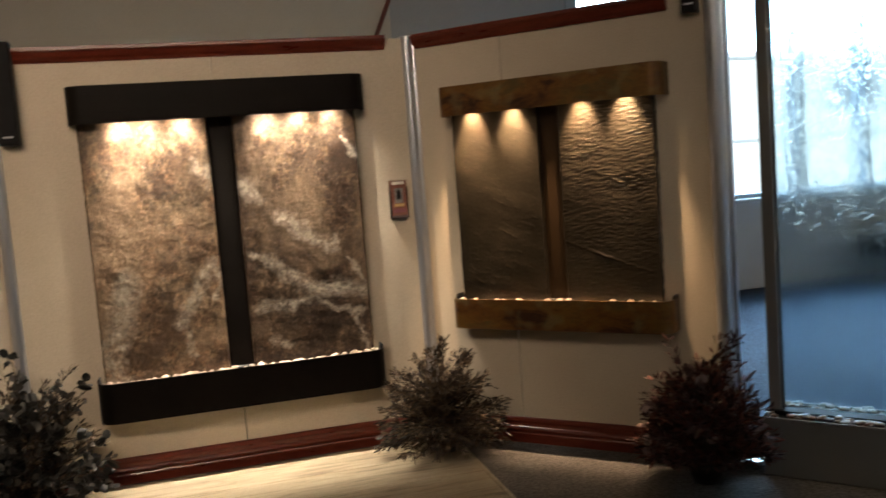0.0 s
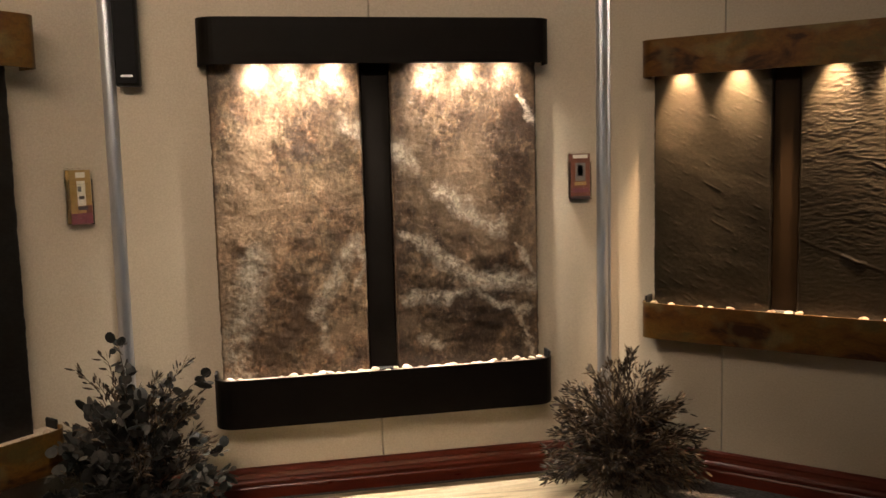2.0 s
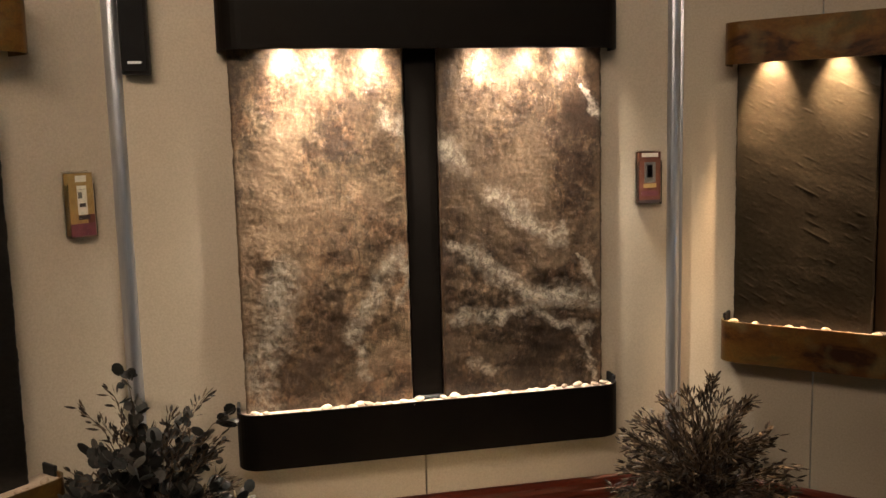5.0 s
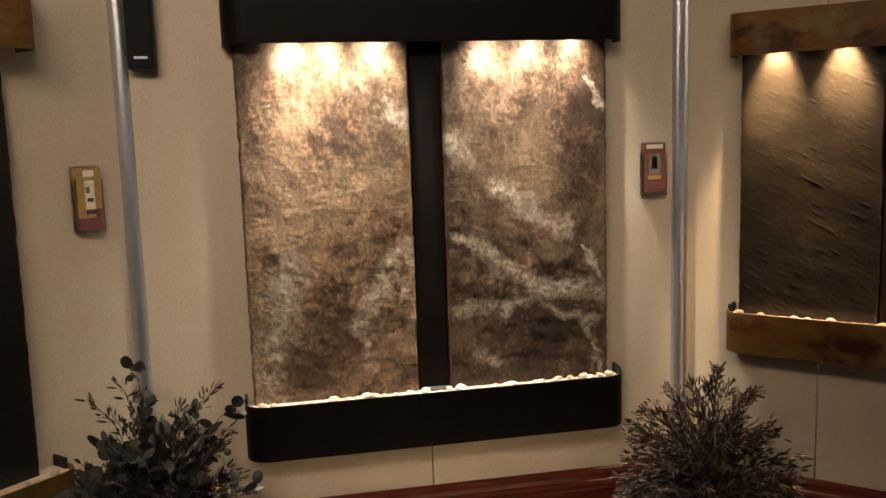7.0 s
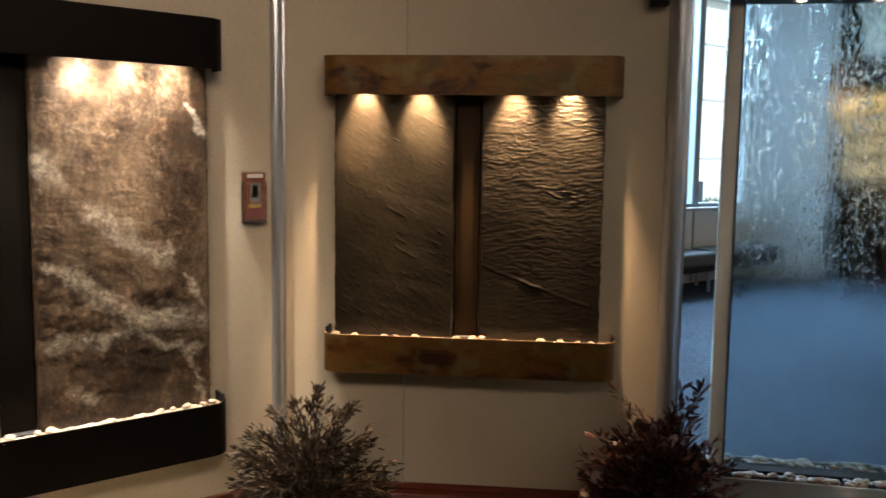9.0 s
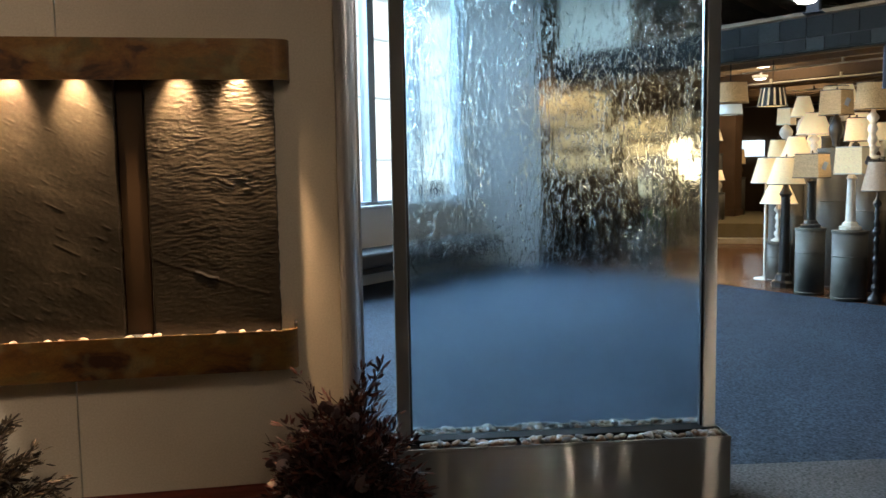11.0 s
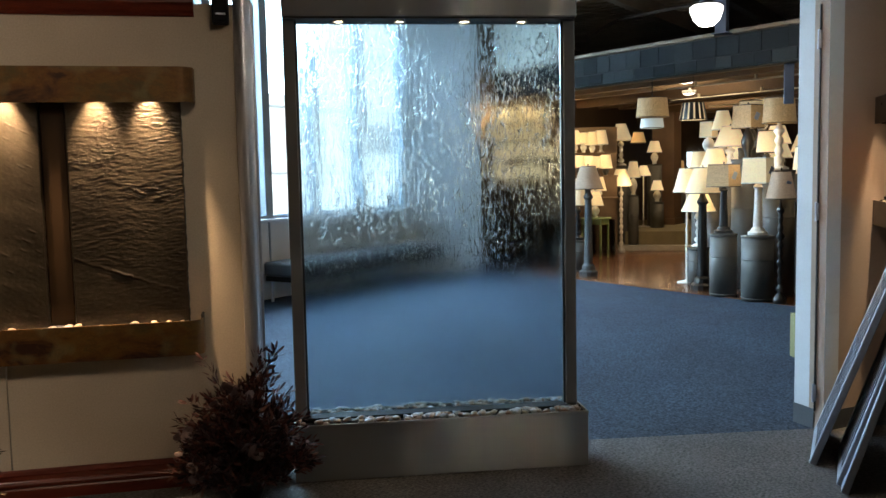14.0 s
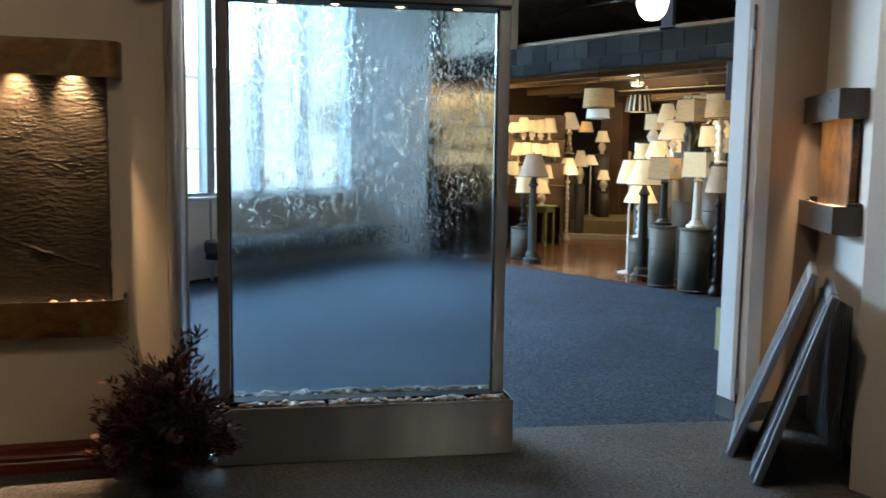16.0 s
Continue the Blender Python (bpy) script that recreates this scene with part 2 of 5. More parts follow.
def moulding(name, profile, m, x0, x1, label):
    bm = add_sweep(bmesh.new(), profile, [(x0, 0, 0, -1), (x1, 0, 0, -1)])
    ob = part(name, bm, M_CHERRY, None, label, kind="structure")
    ob.matrix_world = m
    tagged(ob, category="moulding")
    return ob


for m, x0, x1, c0, c1 in ((W1, -0.52, 1.50, -0.45, 1.39), (W2, -0.17, 1.36, -0.16, 1.218), (W0, -2.3, -0.03, -2.3, -0.12)):
    moulding("baseboard", BASE_PROFILE, m, x0, x1, "cherry-stained moulded wooden baseboard along the display wall")
    moulding("crown_trim", CROWN_PROFILE, m, c0, c1, "cherry-stained moulded wooden trim along the wall's top")


def pole(m, w, d, top, label):
    """An aluminium corner post: a rounded tube with a side slot and a cap."""
    t = thing("corner_post", m, label, "post", "aluminium posts of the display walls", "structure")
    bm = bmesh.new()
    prof = []
    for k in range(13):
        a = math.pi * (1 + k / 12)
        prof.append((w / 2 * math.cos(a), d * math.sin(a)))
    prof += [(w / 2, 0.03), (w / 2 + 0.008, 0.03), (w / 2 + 0.008, 0.045), (-w / 2, 0.045)]
    lo = [bm.verts.new((x, y, 0)) for x, y in prof]
    hi = [bm.verts.new((x, y, top)) for x, y in prof]
    n = len(prof)
    for k in range(n):
        bm.faces.new((lo[k], lo[(k + 1) % n], hi[(k + 1) % n], hi[k]))
    bm.faces.new(list(reversed(lo)))
    bm.faces.new(hi)
    part("tube", bm, M_ALU, t)
    part("flange", box(w / 2 - 0.002, w / 2 + 0.012, 0.006, 0.05, 0, top - 0.01, 0.002), M_ALU, t)
    part("cap", box(-w / 2 - 0.002, w / 2 + 0.002, -d * 0.75, 0.046, top, top + 0.006, 0.002), M_ALU, t)
    return t


pole(pose(1.516, 4.450, 0, 0, 0, -22), 0.056, 0.034, 2.205, "satin aluminium corner post between two beige walls")
pole(pose(-0.560, 4.445, 0, 0, 0, 22), 0.056, 0.034, 2.3, "satin aluminium corner post between two beige walls")
pole(W2 @ pose(1.425, 0.0, 0), 0.080, 0.045, 2.215, "thick satin aluminium end post of a beige wall")


def sheet(name, pts, z, material, label, category, thick=0.0):
    bm = bmesh.new()
    top = [bm.verts.new((x, y, z)) for x, y in pts]
    bm.faces.new(top)
    if thick:
        lo = [bm.verts.new((x, y, z - thick)) for x, y in pts]
        n = len(pts)
        for k in range(n):
            bm.faces.new((top[k], lo[k], lo[(k + 1) % n], top[(k + 1) % n]))
    bmesh.ops.recalc_face_normals(bm, faces=bm.faces[:])
    ob = part(name, bm, material, None, label, kind="structure")
    return tagged(ob, category=category)


sheet("floor", ((-6, -5), (26, -5), (26, 7.6), (-6, 7.6)), 0.0, M_CARPET_BLUE, "blue-grey loop carpet of the open hall", "floor")
sheet("carpet", ((-6, -5), (9, -5), (5.6, 0.2), (4.757, 1.247), (3.995, 2.212), (2.70, 3.36), (1.55, 4.47), (-0.56, 4.47), (-6, -1)), 0.005, M_CARPET, "dark grey-brown carpet of the display room", "floor", 0.004)

# outer walls and ceiling
def plain_wall(name, x0, x1, y0, y1, z0, z1, material, label):
    ob = part(name, box(x0, x1, y0, y1, z0, z1), material, None, label, kind="structure")
    return tagged(ob, category="wall")


plain_wall("wall_north", -6.2, 2.15, 7.6, 7.8, 0, 3.8, M_CREAM, "cream painted outer wall behind the displays")
plain_wall("wall_north_grey", 2.15, 3.85, 7.6, 7.8, 0, 3.8, M_GREYWALL, "grey painted outer wall beside the window")
plain_wall("wall_under_window", 3.85, 9.98, 7.6, 7.8, 0, 0.92, M_WHITE, "white painted low wall under the window")
plain_wall("wall_over_window", 3.85, 9.98, 7.6, 7.8, 3.72, 3.8, M_WHITE, "white painted wall over the window")
plain_wall("wall_beside_window", 9.98, 10.6, 7.6, 7.8, 0, 3.8, M_WHITE, "white painted wall between window and shop")
# west and south walls are unseen; dark so the steel reflects less light
plain_wall("wall_west", -6.2, -6.0, -5, 7.6, 0, 3.8, M_SHOPWALL, "unseen outer wall in brown, dark to dim reflections")
plain_wall("wall_south", -6.2, 26.2, -5.2, -5, 0, 3.8, M_SHOPWALL, "unseen outer wall in brown, dark to dim reflections")
plain_wall("wall_east", 22.0, 22.2, -5, 9.6, 0, 3.8, M_SHOPWALL, "dark brown back wall of the lamp shop")
plain_wall("wall_shop_north", 10.6, 22.0, 7.6, 7.8, 0, 3.8, M_SHOPWALL, "dark brown side wall of the lamp shop")
bm = box(-6.2, 26.2, -5.2, 7.8, 3.80, 3.90)
for k in range(96):
    x = 2.6 + k * 0.20
    add_box(bm, x, x + 0.09, -5, 7.6, 3.75, 3.80)
for k in range(9):
    y = -4.6 + k * 1.15
    add_box(bm, 5.6, 21.9, y, y + 0.11, 3.52, 3.60)
    add_box(bm, 5.6, 21.9, y + 0.03, y + 0.08, 3.60, 3.75)
tagged(part("ceiling", bm, M_DECK, None, "dark ribbed metal roof deck with steel joists", kind="structure"), category="ceiling")

# window: mullions, sill, panes
M_FRAME = surf("blue_grey_window_frame", (0.28, 0.34, 0.39), (0.34, 0.40, 0.45), 4, 0.45, 0.2, 90, 0.05, 0.001)
M_PANE, nt, nodes, links, b = node_mat("window_glass")
b.inputs["Base Color"].default_value = (0.95, 1.0, 1.0, 1)
b.inputs["Roughness"].default_value = 0.0
b.inputs["Transmission Weight"].default_value = 1.0
b.inputs["IOR"].default_value = 1.02
win = thing("window_1", pose(0, 7.6, 0), "tall hall window with blue-grey mullions and a white sill", "window", kind="structure")
MULLIONS = (3.90, 4.70, 5.52, 6.36, 7.20, 8.04, 8.92, 9.92)
for x in MULLIONS:
    part("mullion", box(x - 0.06, x + 0.06, -0.02, 0.12, 0.96, 3.72, 0.006), M_FRAME, win)
for z0, z1 in ((0.92, 0.98), (3.66, 3.72)):
    part("transom", box(3.85, 9.98, -0.015, 0.115, z0, z1, 0.005), M_FRAME, win)
part("window_sill", box(3.85, 9.98, -0.10, 0.0, 0.90, 0.935, 0.006), M_WHITE, win)
for a, c in zip(MULLIONS, MULLIONS[1:]):
    p = part("pane", box(a + 0.051, c - 0.051, 0.05, 0.058, 0.985, 3.655), M_PANE, win)
    p.visible_shadow = False
for x in (5.52, 7.20, 8.92):
    part("wall_joint", box(x - 0.012, x + 0.012, -0.012, 0.002, 0.0, 0.90, 0.003), M_FRAME, win)


# ---------------------------------------------------------------- stone panels
def streak(nt, px, pz, warp, p, q, width):
    """A soft vein from p to q (metres in the panel's plane), bent by noise. 1 on its line, 0 away from it."""
    dx, dz = q[0] - p[0], q[1] - p[1]
    ll = dx * dx + dz * dz
    ax = calc(nt, "SUBTRACT", calc(nt, "ADD", px, warp[0]), p[0])
    az = calc(nt, "SUBTRACT", calc(nt, "ADD", pz, warp[1]), p[1])
    t = calc(nt, "ADD", calc(nt, "MULTIPLY", ax, dx / ll), calc(nt, "MULTIPLY", az, dz / ll), clamp=True)
    ex = calc(nt, "SUBTRACT", ax, calc(nt, "MULTIPLY", t, dx))
    ez = calc(nt, "SUBTRACT", az, calc(nt, "MULTIPLY", t, dz))
    d = calc(nt, "SQRT", calc(nt, "ADD", calc(nt, "MULTIPLY", ex, ex), calc(nt, "MULTIPLY", ez, ez)))
    return calc(nt, "SUBTRACT", 1.0, calc(nt, "DIVIDE", d, width), clamp=True)


def wet(b, weight, rough):
    """A film of water over the stone."""
    b.inputs["Coat Weight"].default_value = weight
    b.inputs["Coat Roughness"].default_value = rough
    b.inputs["Coat IOR"].default_value = 1.33


def marble(name, x_shift, veins, tone):
    """Brown rainforest marble: blotches of tan, umber and olive, with pale veins where they run."""
    m, nt, nodes, links, b = node_mat(name)
    v = coords(nt, jitter=False)
    sep = nodes.new("ShaderNodeSeparateXYZ")
    links.new(v, sep.inputs[0])
    wx = calc(nt, "MULTIPLY_ADD", noise_tex(nt, v, 10, 5, 0.65), 0.17, -0.085 - x_shift)
    wz = calc(nt, "MULTIPLY_ADD", noise_tex(nt, coords(nt, (1, 1, 1), (40, 10, 70), False), 9, 4), 0.16, -0.08)
    big = noise_tex(nt, v, 3.0, 6, 0.66, 0.5)
    mid = noise_tex(nt, coords(nt, (1, 1, 0.8), (0, 25, 0), False), 9, 7, 0.68, 0.4)
    fine = noise_tex(nt, v, 70, 5, 0.75)
    base = ramp(nt, big, ((0.37, (0.040, 0.023, 0.014)), (0.45, tone[0]), (0.53, tone[1]), (0.62, tone[3])))
    c = blend(nt, ramp(nt, mid, ((0.47, (0, 0, 0)), (0.57, (0.8, 0.8, 0.8)))), base, tone[2])
    c = blend(nt, ramp(nt, noise_tex(nt, v, 7.5, 7, 0.74, 0.6), ((0.36, (0.6, 0.6, 0.6)), (0.48, (0, 0, 0)))), c, (0.062, 0.040, 0.026))
    blot = noise_tex(nt, coords(nt, (1, 1, 0.9), (15, 30, 0), False), 27, 7, 0.76, 0.5)
    c = blend(nt, 1.0, c, ramp(nt, blot, ((0.41, (0.50, 0.46, 0.42)), (0.50, (0.86, 0.85, 0.84)), (0.58, (1.30, 1.28, 1.24)))), "MULTIPLY")
    c = blend(nt, ramp(nt, noise_tex(nt, v, 60, 5, 0.65, 0.4), ((0.59, (0, 0, 0)), (0.68, (0.26, 0.26, 0.26)))), c, (0.36, 0.30, 0.24))
    smear = noise_tex(nt, coords(nt, (1.6, 1, 0.7), (0, 35, 0), False), 13, 6, 0.7, 1.2)
    c = blend(nt, 1.0, c, ramp(nt, smear, ((0.40, (0.62, 0.58, 0.54)), (0.50, (1.0, 1.0, 1.0)), (0.60, (1.35, 1.33, 1.30)))), "MULTIPLY")
    haze = noise_tex(nt, coords(nt, (1, 1, 0.7), (0, -20, 0), False), 2.3, 4, 0.6, 0.8)
    c = blend(nt, ramp(nt, haze, ((0.50, (0, 0, 0)), (0.62, (0.75, 0.75, 0.75)))), c, tone[3])
    c = blend(nt, ramp(nt, haze, ((0.36, (0.75, 0.75, 0.75)), (0.46, (0, 0, 0)))), c, tuple(0.55 * k for k in tone[0]))
    pale = None
    for p, q, w in veins:
        s = streak(nt, sep.outputs[0], sep.outputs[2], (wx, wz), p, q, 1.5 * w)
        pale = s if pale is None else calc(nt, "MAXIMUM", pale, s)
    grit = ramp(nt, noise_tex(nt, v, 30, 6, 0.8, 0.6), ((0.42, (0, 0, 0)), (0.58, (1, 1, 1))))
    mask = calc(nt, "MULTIPLY", calc(nt, "POWER", pale, 0.8), calc(nt, "MULTIPLY_ADD", grit, 0.80, 0.20))
    c = blend(nt, calc(nt, "MULTIPLY", mask, 0.72), c, (0.54, 0.49, 0.41))
    c = blend(nt, 1.0, c, ramp(nt, fine, ((0.38, (0.78,) * 3), (0.62, (1.12,) * 3))), "MULTIPLY")
    c = blend(nt, 1.0, c, (0.67, 0.645, 0.62), "MULTIPLY")
    links.new(c, b.inputs["Base Color"])
    links.new(calc(nt, "MULTIPLY_ADD", fine, 0.3, 0.22), b.inputs["Roughness"])
    relief = calc(nt, "ADD", calc(nt, "MULTIPLY", mid, 0.30), calc(nt, "MULTIPLY", fine, 0.62))
    wet(b, 0.35, 0.18)
    b.inputs["Specular IOR Level"].default_value = 0.3
    bump(nt, b, relief, 0.65, 0.011)
    return m


def slate(name, tint, turn):
    """Wet dark slate with fine riven grain."""
    m, nt, nodes, links, b = node_mat(name)
    v = tilted(nt, (1, 1, 2.2), -turn)
    broad = noise_tex(nt, v, 3.2, 6, 0.6, 0.5)
    fine = noise_tex(nt, tilted(nt, (1, 1, 1.8), -turn), 55, 6, 0.70, 0.3)
    c = ramp(nt, broad, ((0.30, (0.008, 0.006, 0.004)), (0.52, tint), (0.74, tuple(1.9 * k for k in tint))))
    links.new(blend(nt, 1.0, c, ramp(nt, fine, ((0.3, (0.6,) * 3), (0.7, (1.3,) * 3))), "MULTIPLY"), b.inputs["Base Color"])
    links.new(calc(nt, "MULTIPLY_ADD", fine, 0.20, 0.24), b.inputs["Roughness"])
    b.inputs["Specular IOR Level"].default_value = 0.18
    wet(b, 0.5, 0.24)
    bump(nt, b, calc(nt, "ADD", fine, calc(nt, "MULTIPLY", broad, 0.4)), 0.18, 0.006)
    return m


def patina(name):
    """Rustic copper: brown-gold sheet with olive clouds and a few pale green spots."""
    m, nt, nodes, links, b = node_mat(name)
    v = coords(nt)
    cloud = noise_tex(nt, coords(nt, (0.7, 1, 1.3)), 5.5, 5, 0.6, 0.6)
    spots = noise_tex(nt, v, 9.0, 2, 0.4)
    fine = noise_tex(nt, v, 120, 3, 0.6)
    c = ramp(nt, cloud, ((0.36, (0.036, 0.010, 0.003)), (0.45, (0.135, 0.052, 0.008)), (0.53, (0.160, 0.079, 0.013)), (0.64, (0.090, 0.062, 0.017))))
    c = blend(nt, ramp(nt, noise_tex(nt, coords(nt, (1, 1, 2.0)), 13, 4, 0.6, 0.8), ((0.50, (0, 0, 0)), (0.60, (0.6, 0.6, 0.6)))), c, (0.100, 0.040, 0.008))
    c = blend(nt, ramp(nt, spots, ((0.54, (0, 0, 0)), (0.66, (0.5, 0.5, 0.5)))), c, (0.20, 0.165, 0.075))
    links.new(blend(nt, 1.0, c, ramp(nt, fine, ((0.3, (0.85,) * 3), (0.7, (1.1,) * 3))), "MULTIPLY"), b.inputs["Base Color"])
    b.inputs["Metallic"].default_value = 0.35
    links.new(calc(nt, "MULTIPLY_ADD", cloud, 0.25, 0.34), b.inputs["Roughness"])
    bump(nt, b, fine, 0.05, 0.001)
    return m


M_MARBLE_L = marble("brown_marble_left", -0.178, (
    ((0.14, 1.02), (0.10, 0.80), 0.055), ((0.10, 0.82), (0.06, 0.66), 0.05), ((0.02, 0.72), (0.10, 0.58), 0.035),
    ((0.57, 1.10), (0.47, 0.92), 0.028), ((0.47, 0.92), (0.38, 0.80), 0.03), ((0.61, 1.08), (0.58, 0.90), 0.014),
    ((0.56, 1.58), (0.66, 1.50), 0.04), ((0.42, 0.75), (0.44, 0.64), 0.02), ((0.05, 0.55), (0.12, 0.46), 0.03)),
    ((0.108, 0.064, 0.038), (0.180, 0.112, 0.067), (0.165, 0.122, 0.078), (0.285, 0.200, 0.130)))
M_MARBLE_R = marble("brown_marble_right", 0.560, (
    ((0.04, 1.10), (0.20, 1.05), 0.018), ((0.12, 1.08), (0.30, 0.94), 0.032), ((0.30, 0.94), (0.62, 0.87), 0.040),
    ((0.08, 0.84), (0.22, 0.85), 0.028), ((0.22, 0.85), (0.36, 0.85), 0.022), ((0.36, 0.85), (0.60, 0.76), 0.016),
    ((0.36, 1.16), (0.46, 1.13), 0.036), ((0.54, 1.05), (0.63, 0.93), 0.012), ((0.02, 1.48), (0.08, 1.42), 0.04), ((0.20, 1.30), (0.40, 1.15), 0.03),
    ((0.54, 1.70), (0.64, 1.58), 0.014), ((0.58, 0.74), (0.60, 0.50), 0.012), ((0.10, 0.66), (0.20, 0.63), 0.02)),
    ((0.038, 0.020, 0.011), (0.062, 0.036, 0.020), (0.080, 0.054, 0.034), (0.155, 0.108, 0.070)))
M_SLATE = slate("wet_dark_slate", (0.0140, 0.0112, 0.0078), 26)
M_SLATE_WAVE = slate("wet_rippled_slate", (0.0140, 0.0112, 0.0078), 4)
M_SLATE_BLACK = slate("wet_black_slate", (0.010, 0.009, 0.008), 20)
M_SLATE_BROWN = slate("wet_brown_slate", (0.085, 0.042, 0.016), 10)
M_COPPER = patina("rustic_copper_patina")
# copper of the centre bars: browner, and darkened for the shade between slabs
M_COPPER_SHADED = surf("shaded_brown_copper", (0.010, 0.005, 0.0016), (0.020, 0.010, 0.003), 4, 0.5, 0.0, 120, 0.05, 0.001, spec=0.15)
M_LENS = glow("halogen_bulb", (1.0, 0.80, 0.52), 30)
M_PEBBLE = surf("pale_river_pebble", (0.30, 0.21, 0.15), (0.50, 0.41, 0.33), 14, 0.3, 0, 160, 0.1, 0.001)


def ripple(x, z, style, seed):
    """Height of a riven stone face, in metres."""
    if style == "marble":
        h = 0.0022 * noise.fractal(Vector((x * 10 + seed, z * 10, seed)), 1.0, 2.0, 4)
        return h + 0.0009 * noise.noise(Vector((x * 46, z * 46, seed))) + 0.0006 * noise.noise(Vector((x * 85, z * 85, seed)))
    if style == "flecks":
        a, c = x * 0.88 - z * 0.47, x * 0.47 + z * 0.88
        h = 0.0006 * noise.fractal(Vector((a * 9 + seed, c * 20, seed)), 0.9, 2.0, 5)
        r = noise.noise(Vector((a * 15 + seed, c * 150, 3.1)))
        return h + 0.0052 * max(r - 0.44, 0) + 0.0003 * noise.noise(Vector((x * 60, z * 60, seed)))
    wz = z + 0.022 * noise.noise(Vector((x * 5 + seed, z * 6, 0.0))) + 0.006 * noise.noise(Vector((x * 17, z * 20, seed)))
    n1 = 1.0 - abs(2.0 * noise.noise(Vector((x * 17.0 + seed, wz * 112, 1.7))))
    n2 = 1.0 - abs(2.0 * noise.noise(Vector((x * 34, wz * 190, seed))))
    amp = 0.12 + 0.88 * max(0.0, min(1.0, (z - 0.95) / 0.45))
    patch = max(0.0, min(1.3, 0.45 + 1.6 * noise.noise(Vector((x * 5, z * 11, seed + 4)))))
    patch2 = max(0.0, min(1.2, 0.35 + 1.8 * noise.noise(Vector((x * 7, z * 16, seed + 9)))))
    h = amp * (patch * 0.0030 * max(n1, 0) ** 5 + patch2 * 0.0015 * max(n2, 0) ** 3)
    t = (x - 0.02) * 0.36 + (z - 1.075) + 0.006 * noise.noise(Vector((x * 30, 0, seed)))
    if x < 0.44 and abs(t) < 0.010:
        h += 0.0034 * (1 - abs(t) / 0.010) * (0.25 + 0.75 * (x > 0.16) * (x < 0.25))
    return h + (0.30 + amp) * 0.0009 * noise.fractal(Vector((x * 24 + seed, wz * 105, seed)), 0.85, 2.0, 5)


def stone_slab(x0, x1, z0, z1, y_back, y_front, style, seed, step=0.011):
    """A riven slab with a worked face and chipped, uneven side edges."""
    bm = bmesh.new()
    nx, nz = int((x1 - x0) / step), int((z1 - z0) / step)
    grid = []
    for j in range(nz + 1):
        z = z0 + (z1 - z0) * j / nz
        ea = 0.003 * noise.noise(Vector((seed, z * 30, 1.0))) + 0.002 * noise.noise(Vector((seed, z * 90, 5.0)))
        eb = 0.003 * noise.noise(Vector((seed, z * 30, 9.0))) + 0.002 * noise.noise(Vector((seed, z * 90, 7.0)))
        row = []
        for i in range(nx + 1):
            f = i / nx
            x = x0 + ea + (x1 - x0 + eb - ea) * f
            y = y_front - ripple(x - x0, z, style, seed)
            if i in (0, nx):
                y += 0.006
            row.append(bm.verts.new((x, y, z)))
        grid.append(row)
    for a, c in zip(grid, grid[1:]):
        for i in range(nx):
            bm.faces.new((a[i], a[i + 1], c[i + 1], c[i]))
    for col, flip in ((0, False), (nx, True)):
        back = [bm.verts.new((r[col].co.x, y_back, r[col].co.z)) for r in grid]
        for j in range(nz):
            q = (grid[j][col], grid[j + 1][col], back[j + 1], back[j])
            bm.faces.new(q if not flip else tuple(reversed(q)))
    return bm


def band_path(x0, x1, d, r, seg=8):
    """Plan path of a rounded trough's face: from the wall, round two corners, back to the wall."""
    pts = [(x0, 0.0, -1.0, 0.0)]
    for k in range(seg + 1):
        a = math.pi + math.pi / 2 * k / seg
        pts.append((x0 + r + r * math.cos(a), -d + r + r * math.sin(a), math.cos(a), math.sin(a)))
    for k in range(seg + 1):
        a = 1.5 * math.pi + math.pi / 2 * k / seg
        pts.append((x1 - r + r * math.cos(a), -d + r + r * math.sin(a), math.cos(a), math.sin(a)))
    pts.append((x1, 0.0, 1.0, 0.0))
    return pts


def trough_face(x0, x1, d, r, z0, z1, th=0.006):
    return add_sweep(bmesh.new(), ((0, z0), (0, z1), (-th, z1), (-th, z0)), band_path(x0, x1, d, r))


def plate(x0, x1, d, r, z0, z1, inset=0.007):
    pts = [(x + ox * -inset, y + oy * -inset) for x, y, ox, oy in band_path(x0, x1, d, r)]
    bm = bmesh.new()
    lo = [bm.verts.new((x, y, z0)) for x, y in pts]
    hi = [bm.verts.new((x, y, z1)) for x, y in pts]
    n = len(pts)
    bm.faces.new(list(reversed(lo)))
    bm.faces.new(hi)
    for k in range(n):
        bm.faces.new((lo[k], lo[(k + 1) % n], hi[(k + 1) % n], hi[k]))
    bmesh.ops.recalc_face_normals(bm, faces=bm.faces[:])
    return bm


PEBBLES = []
for k in range(5):
    bm = bmesh.new()
    bmesh.ops.create_icosphere(bm, subdivisions=2, radius=1.0)
    for v in bm.verts:
        v.co *= 1 + 0.16 * noise.noise(v.co * 1.3 + Vector((k * 7.0, 0, 0)))
    me = bpy.data.meshes.new("pebble")
    bm.to_mesh(me)
    bm.free()
    for p in me.polygons:
        p.use_smooth = True
    PEBBLES.append(me)
PEBBLE_MESH = {}


